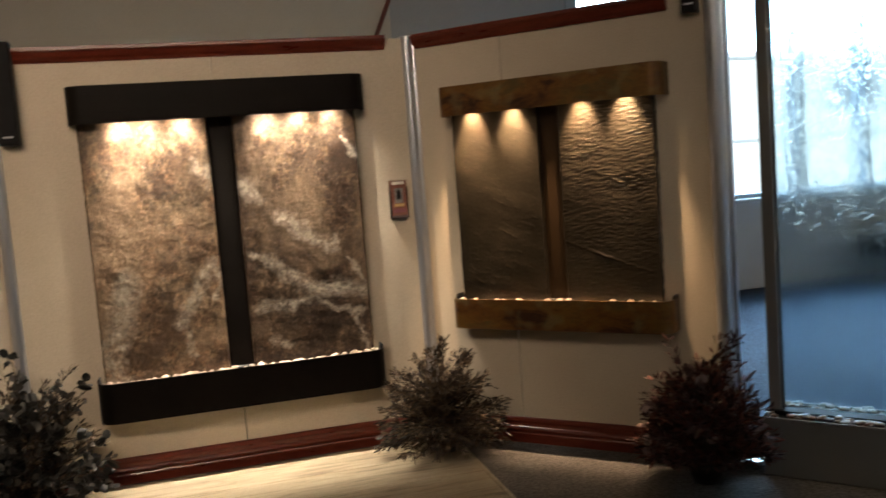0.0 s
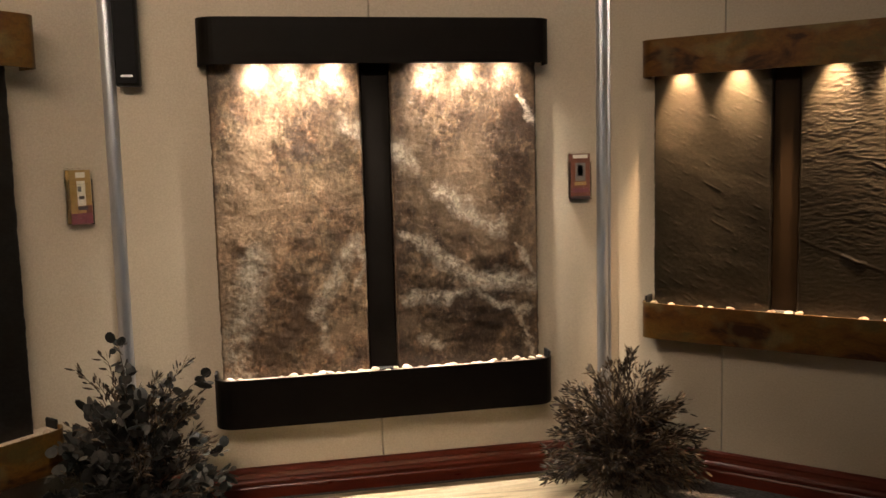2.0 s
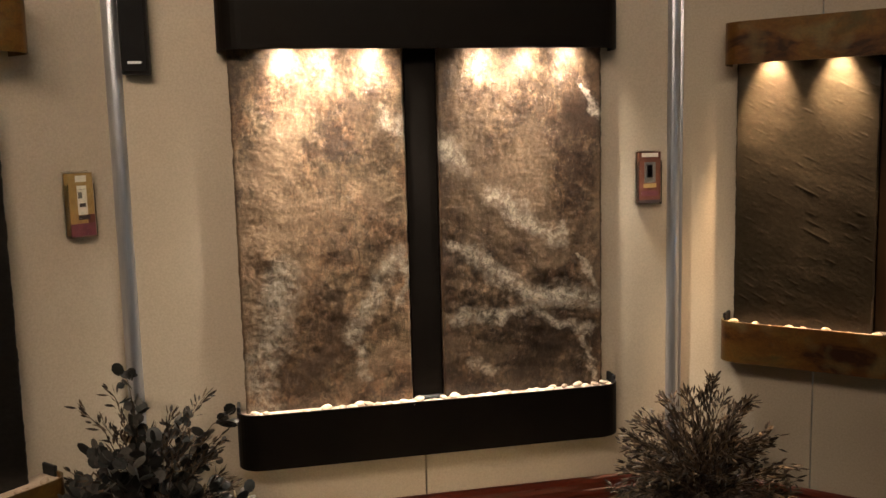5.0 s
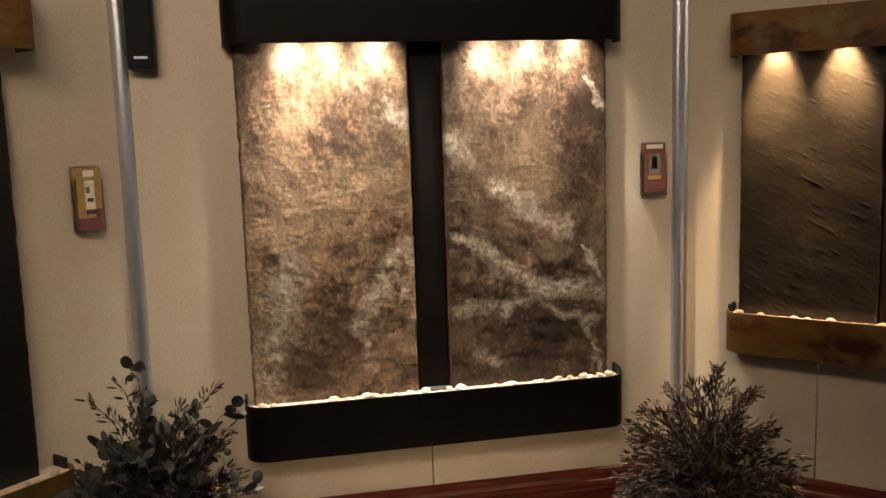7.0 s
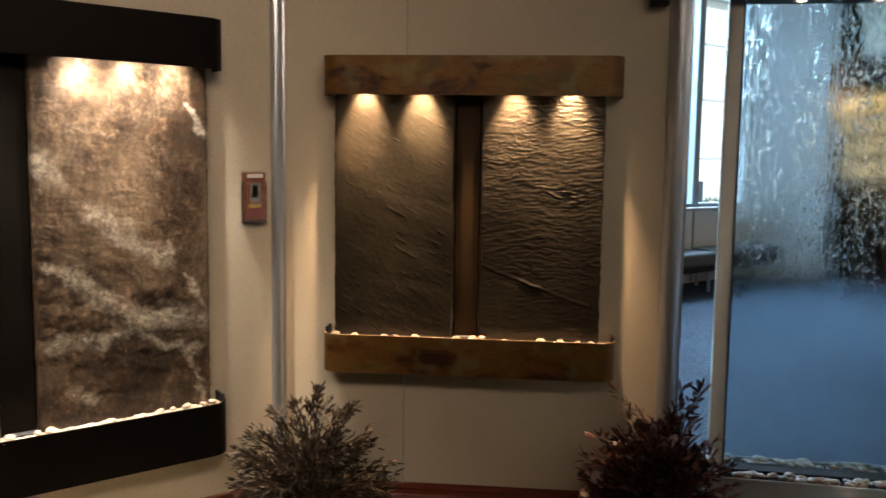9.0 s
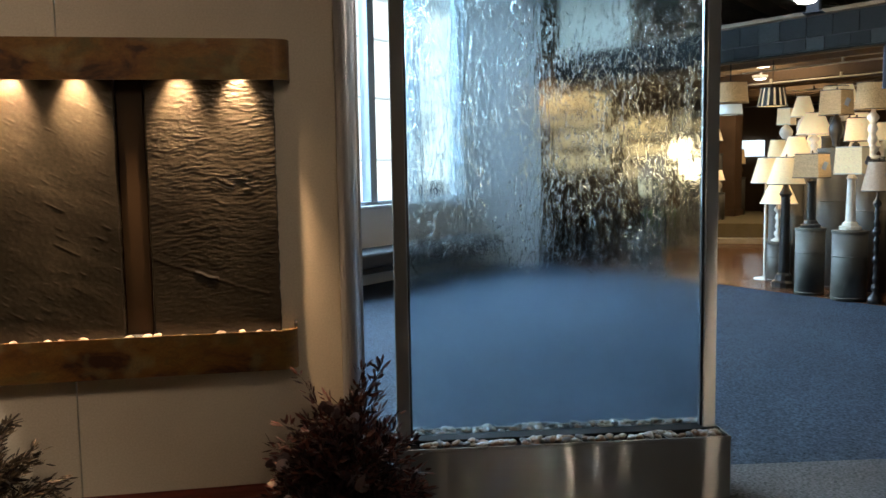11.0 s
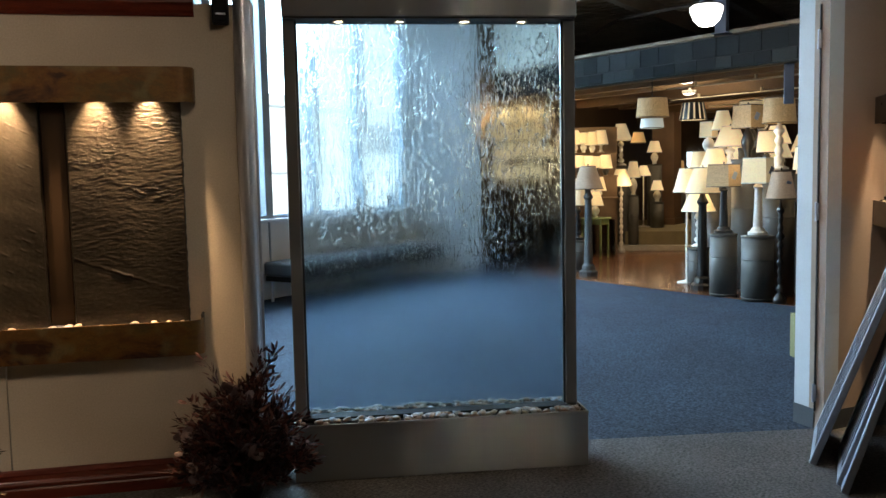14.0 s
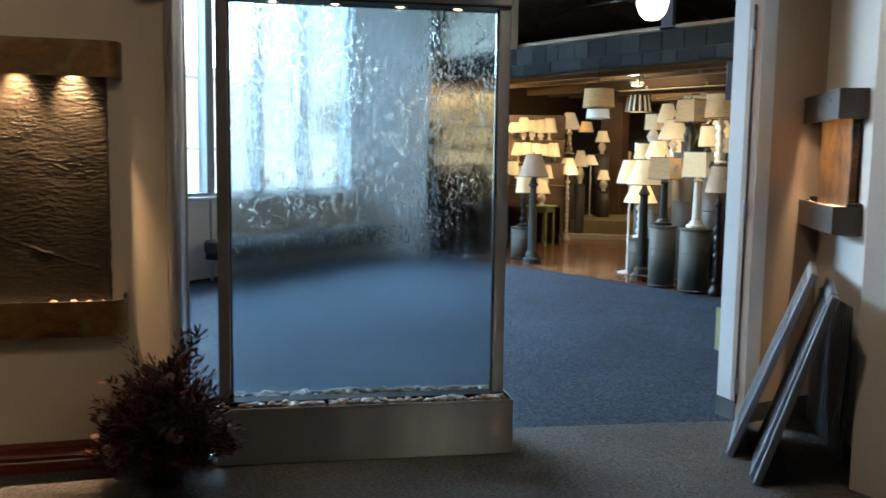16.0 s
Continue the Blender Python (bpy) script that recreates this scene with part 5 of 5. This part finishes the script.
# floor lamps, and lamps on display cylinders
for x, y, top, r in ((10.36, 3.56, 0.466, 0.125), (9.55, 3.04, 0.701, 0.145), (9.36, 2.63, 0.702, 0.165), (10.65, 3.45, 1.196, 0.10), (10.98, 3.74, 1.165, 0.09), (10.60, 3.25, 1.328, 0.09),
                     (10.17, 2.94, 1.517, 0.175), (10.41, 2.78, 1.282, 0.10), (9.90, 2.54, 1.384, 0.17), (11.25, 3.52, 1.596, 0.085), (10.95, 3.10, 1.662, 0.14), (11.50, 3.77, 1.596, 0.10),
                     (11.30, 3.35, 1.254, 0.085), (11.12, 2.81, 1.322, 0.14), (10.21, 2.30, 1.027, 0.13), (9.82, 2.18, 0.675, 0.09), (11.08, 5.46, 0.461, 0.16), (14.66, 6.23, 1.487, 0.22), (14.55, 5.96, 0.970, 0.09)):
    pedestal(x, y, top, r)
shade_lamp("floor_lamp", 10.65, 5.12, 0.006, 1.17, 1.47, 0.203, 0.102, GREY_SHADE, M_LGREY, "column", "weathered grey floor lamp with a grey linen shade", 0.062)
shade_lamp("floor_lamp", 10.46, 3.73, 0.006, 1.13, 1.41, 0.169, 0.093, CREAM_SHADE, M_LWHITE, "thin", "white iron floor lamp with a lit cream shade", 0.05)
shade_lamp("floor_lamp", 9.92, 3.38, 0.006, 1.13, 1.42, 0.201, 0.104, PALE_SHADE, M_LBLACK, "column", "black column floor lamp with a lit pale shade", 0.066)
shade_lamp("floor_lamp", 9.22, 2.37, 0.006, 1.09, 1.37, 0.151, 0.093, GREY_SHADE, M_LBLACK, "turned", "black turned floor lamp with a grey linen shade", 0.036, 20, True)
shade_lamp("table_lamp", 10.36, 3.56, 0.467, 0.90, 1.12, 0.204, 0.106, CREAM_SHADE, M_LWHITE, "turned", CW, 0.04)
shade_lamp("table_lamp", 9.55, 3.04, 0.702, 1.21, 1.45, 0.194, 0.174, BURLAP_SHADE, M_LBLACK, "column", BU, 0.05, 4, True, 30)
shade_lamp("table_lamp", 9.36, 2.63, 0.703, 1.25, 1.51, 0.188, 0.169, CREAM_SHADE, M_LWHITE, "column", "carved white table lamp with a lit cream drum shade", 0.052, 4, True, 38)
shade_lamp("table_lamp", 10.65, 3.45, 1.197, 1.42, 1.65, 0.173, 0.090, CREAM_SHADE, M_LWHITE, "vase", CW, 0.05)
shade_lamp("table_lamp", 10.98, 3.74, 1.166, 1.42, 1.63, 0.118, 0.082, CREAM_SHADE, M_LBLACK, "vase", "lit table lamp with a cream shade and dark base", 0.045)
shade_lamp("table_lamp", 10.60, 3.25, 1.329, 1.67, 1.91, 0.195, 0.098, CREAM_SHADE, M_LWHITE, "turned", CW, 0.05)
shade_lamp("table_lamp", 10.17, 2.94, 1.518, 1.86, 2.12, 0.183, 0.165, BURLAP_SHADE, M_LBLACK, "vase", BU, 0.045, 4, True, 24)
shade_lamp("table_lamp", 10.41, 2.78, 1.283, 1.58, 1.83, 0.121, 0.097, CREAM_SHADE, M_LBLACK, "turned", "lit table lamp with a cream shade and dark twisted base", 0.04)
shade_lamp("table_lamp", 9.90, 2.54, 1.385, 1.89, 2.16, 0.182, 0.157, BURLAP_SHADE, M_LWHITE, "turned", "lit lamp with a burlap shade and turned white base", 0.055)
shade_lamp("table_lamp", 11.25, 3.52, 1.597, 1.90, 2.14, 0.144, 0.072, CREAM_SHADE, M_LWHITE, "vase", CW, 0.045)
shade_lamp("table_lamp", 10.95, 3.10, 1.663, 1.91, 2.22, 0.178, 0.133, CREAM_SHADE, M_LGREY, "vase", CW, 0.045)
shade_lamp("table_lamp", 11.50, 3.77, 1.597, 1.82, 2.02, 0.127, 0.114, PALE_SHADE, M_LWHITE, "vase", "lit table lamp with a square pale shade", 0.05, 4, False, 35)
shade_lamp("table_lamp", 11.30, 3.35, 1.255, 1.45, 1.73, 0.180, 0.099, CREAM_SHADE, M_LWHITE, "vase", CW, 0.045)
shade_lamp("table_lamp", 11.12, 2.81, 1.323, 1.52, 1.70, 0.175, 0.105, CREAM_SHADE, M_LWHITE, "vase", CW, 0.045)
shade_lamp("table_lamp", 10.21, 2.30, 1.028, 1.33, 1.63, 0.160, 0.128, PALE_SHADE, M_LBLACK, "turned", "lit table lamp with a pale shade and dark base", 0.045)
shade_lamp("table_lamp", 9.82, 2.18, 0.676, 0.98, 1.24, 0.117, 0.082, CREAM_SHADE, M_LBLACK, "turned", "lit table lamp with a cream shade and dark base", 0.045)
shade_lamp("table_lamp", 11.08, 5.46, 0.462, 0.93, 1.16, 0.112, 0.090, PALE_SHADE, M_LBLACK, "turned", "lit table lamp with a pale shade and dark base", 0.04)
shade_lamp("floor_lamp", 13.92, 5.94, 0.006, 1.14, 1.42, 0.191, 0.086, CREAM_SHADE, M_LWHITE, "turned", "white turned floor lamp with a lit cream shade", 0.036)
shade_lamp("table_lamp", 14.66, 6.23, 1.488, 1.93, 2.22, 0.201, 0.085, CREAM_SHADE, M_LWHITE, "turned", "tall white table lamp with a lit cream shade", 0.05)
shade_lamp("table_lamp", 14.55, 5.96, 0.971, 1.27, 1.55, 0.133, 0.066, CREAM_SHADE, M_LWHITE, "vase", CW, 0.045)
# hanging shades
shade_lamp("pendant_lamp", 10.15, 4.06, 2.04, 2.04, 2.27, 0.195, 0.175, BURLAP_SHADE, M_BRONZE, "", "burlap drum shade hanging from the joists")
shade_lamp("pendant_lamp", 10.16, 4.07, 1.91, 1.91, 2.03, 0.145, 0.13, BLUE_SHADE, M_BRONZE, "", "pale blue striped shade hanging below a burlap one")
shade_lamp("pendant_lamp", 13.85, 5.61, 1.85, 1.85, 2.03, 0.13, 0.08, AMBER_SHADE, M_BRONZE, "", "small amber shade hanging from the joists")
hs = shade_lamp("pendant_lamp", 10.78, 3.76, 2.02, 2.02, 2.23, 0.17, 0.13, CREAM_SHADE, M_BRONZE, "", "black and cream striped shade hanging from the joists")
for k in range(14):
    a = 2 * math.pi * k / 14
    bm = bmesh.new()
    hw = 0.15
    vs = [bm.verts.new((r * math.cos(a + s * hw), r * math.sin(a + s * hw), z)) for r, z, s in ((0.173, 0.0, -1), (0.173, 0.0, 1), (0.133, 0.21, 1), (0.133, 0.21, -1))]
    vs += [bm.verts.new(v.co * 0.99) for v in vs]
    for q in ((0, 1, 2, 3), (7, 6, 5, 4), (0, 4, 5, 1), (1, 5, 6, 2), (2, 6, 7, 3), (3, 7, 4, 0)):
        bm.faces.new([vs[i] for i in q])
    part("stripe", bm, M_LBLACK, hs)

# stepped displays with rows of white lamps
M_SHELF = surf("brown_stained_shelf", (0.10, 0.060, 0.030), (0.16, 0.10, 0.052), 4, 0.5)


def stepped_display(m, half, rows, seed):
    ds = thing("stepped_display", m, "brown stepped display shelves full of lit lamps", "display shelf", "stepped displays of the shop")
    for y0, z, n in rows:
        part("shelf", box(-half, half, y0, y0 + 0.32, z - 0.03, z, 0.004), M_SHELF, ds)
        part("riser", box(-half + 0.02, half - 0.02, y0 + 0.02, y0 + 0.05, max(z - 0.41, 0.6), z - 0.03), M_SHELF, ds)
    part("back_panel", box(-half, half, rows[-1][0] + 0.33, rows[-1][0] + 0.35, 0.0, 2.15), M_SHELF, ds)
    for k in range(4):
        x = -half + 0.02 + (2 * half - 0.08) * k / 3
        part("upright", box(x, x + 0.04, rows[0][0] + 0.02, rows[-1][0] + 0.32, 0, 0.95), M_SHELF, ds)
    rng = random.Random(seed)
    for row, (y0, z, n) in enumerate(rows):
        for k in range(n):
            p = m @ Vector((-half + 0.13 + (2 * half - 0.26) * (k + 0.5 * (row % 2)) / n, y0 + 0.16 + rng.uniform(-0.05, 0.05), 0))
            hb = rng.uniform(0.11, 0.17)
            sh = rng.uniform(0.18, 0.24)
            shade_lamp("table_lamp", p.x, p.y, z + 0.007, z + hb, z + hb + sh, rng.uniform(0.12, 0.16), rng.uniform(0.06, 0.085), rng.choice((CREAM_SHADE, CREAM_SHADE, PALE_SHADE)), rng.choice((M_LWHITE, M_LWHITE, M_LGREY)), rng.choice(("vase", "turned")), "small lit table lamp with a cream shade on a shelf", 0.035, 14)


stepped_display(pose(13.75, 6.47, 0.006, 0, 0, -67), 0.50, ((-0.62, 0.96, 4), (-0.30, 1.32, 5), (0.02, 1.71, 5)), 17)
stepped_display(pose(11.72, 6.66, 0.006, 0, 0, -60), 0.56, ((-0.62, 1.18, 5), (-0.30, 1.48, 5), (0.02, 1.78, 6), (0.34, 2.05, 5)), 23)
# unseen strip lamp added over the shelves, for a gold glow through the glass
lamp("shelf_fill_light", "AREA", pose(11.72, 6.66, 2.52, 0, 0, -60) @ pose(0, 0.50, 0, 18, 0, 0), 85, (1.0, 0.74, 0.40), size=1.0, size_y=0.06)
# more lamps standing further back
for x, y, top, hb, rb in ((12.2, 3.05, 1.5, 0.22, 0.18), (12.0, 2.5, 1.1, 0.22, 0.18), (12.6, 3.5, 1.2, 0.22, 0.18), (12.5, 2.1, 1.6, 0.22, 0.18), (13.2, 2.9, 1.4, 0.22, 0.18), (11.75, 3.15, 1.85, 0.20, 0.17), (12.2, 4.0, 1.0, 0.26, 0.16)):
    pedestal(x, y, top, 0.11)
    shade_lamp("table_lamp", x, y, top + 0.001, top + hb, top + hb + 0.24, rb, rb * 0.52, CREAM_SHADE, M_LWHITE, "vase", CW, 0.05)

# table, carpeted platform, pillar, back window
M_GREEN = surf("green_painted_wood", (0.20, 0.28, 0.10), (0.28, 0.36, 0.15), 8, 0.5)
tb = thing("side_table", pose(12.95, 6.00, 0.006), "small green painted side table beside the lamps", "table")
part("tabletop", box(-0.20, 0.20, -0.20, 0.20, 0.62, 0.65, 0.005), M_GREEN, tb)
part("apron", box(-0.17, 0.17, -0.17, 0.17, 0.54, 0.618, 0.003), M_GREEN, tb)
for a in (-0.17, 0.14):
    for c in (-0.17, 0.14):
        part("leg", box(a, a + 0.03, c, c + 0.03, 0, 0.538, 0.003), M_GREEN, tb)
shade_lamp("table_lamp", 12.95, 6.00, 0.657, 0.85, 1.08, 0.14, 0.07, CREAM_SHADE, M_LWHITE, "vase", CW, 0.045)
M_RUG = surf("beige_woven_upholstery", (0.17, 0.135, 0.070), (0.23, 0.185, 0.10), 5, 0.85, 0, 120, 0.3, 0.003)
PLAT = pose(14.29, 5.87, 0.006, 0, 0, -69.6)
cp2 = thing("carpeted_platform", PLAT, "low olive-beige carpeted platform with a paler step in the lamp shop", "platform", kind="structure")
part("step", box(-0.35, 1.40, 0.0, 0.26, 0.0, 0.085, 0.006), M_CONDUIT, cp2)
part("riser", box(-0.35, 1.40, 0.265, 0.30, 0.0, 0.318, 0.004), M_RUG, cp2)
part("top", box(-0.35, 1.40, 0.302, 3.90, 0.0, 0.318, 0.004), M_RUG, cp2)
M_BROWN = surf("brown_painted_pillar", (0.10, 0.055, 0.028), (0.15, 0.085, 0.045), 3, 0.6)
pl = thing("pillar", pose(16.75, 6.10, 0.324), "brown painted square pillar in the lamp shop", "pillar", kind="structure")
part("shaft", box(-0.22, 0.22, -0.22, 0.22, 0.12, 2.34, 0.006), M_BROWN, pl)
part("plinth", box(-0.25, 0.25, -0.25, 0.25, 0.0, 0.12, 0.006), M_BROWN, pl)
# lamps on the platform
shade_lamp("floor_lamp", 15.74, 6.21, 0.325, 1.29, 1.48, 0.143, 0.064, CREAM_SHADE, M_LWHITE, "thin", "thin floor lamp with a small lit cream shade", 0.05)
shade_lamp("table_lamp", 15.64, 5.91, 0.810, 1.02, 1.20, 0.121, 0.067, CREAM_SHADE, M_LWHITE, "vase", CW, 0.045)
shade_lamp("table_lamp", 16.09, 6.12, 1.506, 1.73, 1.94, 0.145, 0.080, CREAM_SHADE, M_LWHITE, "vase", CW, 0.045)
shade_lamp("table_lamp", 17.10, 5.97, 1.043, 1.29, 1.57, 0.122, 0.092, AMBER_SHADE, M_BROWN, "vase", "small lit lamp with an amber shade", 0.045)
for x, y, top, r in ((15.64, 5.91, 0.809, 0.12), (16.09, 6.12, 1.505, 0.14), (17.10, 5.97, 1.042, 0.12)):
    pedestal(x, y, top, r, ground=0.325)
bw = thing("window_2", pose(21.96, 7.05, 0), "small bright window in the shop's back wall", "window", kind="structure")
M_SKYPANE = glow("bright_daylight_pane", (0.75, 0.9, 1.0), 1.6)
part("pane", box(-0.01, 0.0, -0.28, 0.28, 1.43, 1.82), M_SKYPANE, bw)
part("window_frame", box(-0.03, -0.011, -0.32, -0.28, 1.38, 1.87), M_BROWN, bw)
part("window_frame", box(-0.03, -0.011, 0.28, 0.32, 1.38, 1.87), M_BROWN, bw)
# blue-grey hanging box of unknown use; its hanger is added to reach the ceiling
bq = thing("hanging_box", pose(9.33, 2.33, 2.056, 0, 0, 12), "blue-grey painted metal box hanging from the shop ceiling", "duct")
part("casing", box(-0.03, 0.03, -0.05, 0.05, 0.0, 0.41, 0.004), M_POST, bq)
part("hanger", box(-0.006, 0.006, -0.006, 0.006, 0.41, 0.81), M_BLACK, bq)
# light of the lit bulbs, one for each cluster
for x, y, z, e in ((9.55, 2.85, 1.62, 13), (10.1, 3.3, 1.25, 11), (12.6, 5.5, 1.55, 14), (13.7, 5.7, 1.25, 12), (11.6, 2.6, 1.75, 12), (15.2, 5.6, 1.6, 12)):
    lamp("bulb_light", "POINT", pose(x, y, z), 0.80 * e, (1.0, 0.72, 0.40), radius=0.15)
yb = thing("yellow_carton", pose(4.955, 1.375, 0.35, 0, 0, 40), "small yellow-green carton fixed behind the white jamb", "box")
M_YEL = surf("yellow_green_card", (0.20, 0.19, 0.06), (0.26, 0.25, 0.09), 12, 0.6)
part("carton", box(-0.03, 0.03, -0.05, 0.035, 0.0, 0.24, 0.004), M_YEL, yb)
part("flap", box(-0.032, 0.032, -0.048, 0.033, 0.242, 0.246), M_YEL, yb)

# ---------------------------------------------------------------- outside the window
M_GROUND = surf("pale_concrete_ground", (0.42, 0.43, 0.44), (0.50, 0.51, 0.52), 0.4, 0.9, 0, 20, 0.2, 0.01)
M_FACADE = surf("pale_rendered_facade", (0.74, 0.84, 0.88), (0.80, 0.89, 0.92), 0.3, 0.8, 0, 8, 0.1, 0.01, speck=0.04)
M_SEAM = surf("grey_facade_joint", (0.36, 0.42, 0.47), (0.42, 0.48, 0.52), 2, 0.8)
sheet("ground", ((-400, 7.8), (600, 7.8), (600, 700), (-400, 700)), -1.9, M_GROUND, "pale concrete ground outside the window", "ground")
fa = thing("facade_building", pose(0, 30, -1.9), "pale rendered building across the yard with a glazed door", "building")
part("wall", box(5, 90, 0, 6, 0, 12.0), M_FACADE, fa)
part("roof", box(4.6, 90.4, -0.5, 6.5, 12.0, 12.4, 0.05), M_SEAM, fa)
for z in (3.4, 6.6, 9.6):
    part("joint", box(5, 90, -0.04, 0.0, z, z + 0.10), M_SEAM, fa)
for k in range(14):
    x = 8 + k * 6
    part("joint", box(x, x + 0.08, -0.035, 0.0, 0, 12), M_SEAM, fa)
for k in range(6):
    x = 12 + k * 13
    wd = part("window", box(x, x + 2.4, -0.06, -0.005, 4.4, 6.0), M_SEAM, fa)
    part("pane", box(x + 0.12, x + 2.28, -0.075, -0.06, 4.52, 5.88), M_FRAME, wd)
M_DARKGLASS = surf("dark_shop_glass", (0.02, 0.03, 0.05), (0.05, 0.07, 0.10), 1, 0.1)
dr = part("door", box(39.4, 41.6, -0.10, -0.005, 0, 2.2), M_DARKGLASS, fa)
part("frame", box(39.2, 39.4, -0.14, 0.0, 0, 2.4), M_FACADE, dr)
part("frame", box(41.6, 41.8, -0.14, 0.0, 0, 2.4), M_FACADE, dr)
part("frame", box(39.4, 41.6, -0.14, 0.0, 2.2, 2.4), M_FACADE, dr)
pt = thing("potted_shrub", pose(40.6, 28.6, -1.9), "clipped green shrub in a white tub outside", "plant")
part("tub", box(-0.4, 0.4, -0.4, 0.4, 0, 0.7, 0.02), M_WHITE, pt)
bm = bmesh.new()
rng = random.Random(4)
for k in range(400):
    v = Vector((rng.gauss(0, 1), rng.gauss(0, 1), rng.gauss(0, 1))).normalized()
    add_leaf(bm, Vector((0, 0, 1.05)) + v * rng.uniform(0.2, 0.42), (v + Vector((rng.uniform(-1, 1), rng.uniform(-1, 1), rng.uniform(-1, 1))) * 0.6).normalized(), v.orthogonal().normalized(), 0.14, 0.06)
M_SHRUB = leaf_mat("green_shrub_leaf", (0.03, 0.06, 0.025), (0.05, 0.10, 0.04), (0.09, 0.15, 0.06))
part("crown", bm, M_SHRUB, pt, kind="stuff")
rl = thing("yard_railing", pose(0, 27.0, -1.9), "thin steel railing across the yard", "railing")
part("handrail", box(30, 60, -0.03, 0.03, 1.0, 1.06), M_ALU, rl)
for k in range(16):
    part("baluster", box(30 + k * 2, 30.05 + k * 2, -0.025, 0.025, 0, 1.0), M_ALU, rl)

# red pipe high on the far wall
rp2 = thing("red_pipe", pose(0, 7.56, 0), "red sprinkler pipe slanting up the far wall", "pipe", kind="structure")
part("pipe", add_tube(bmesh.new(), [(2.00, 0, 2.30), (2.01, 0, 2.70), (2.14, 0, 3.0), (2.16, 0, 3.8)], 0.022, 8), M_CHERRY, rp2)
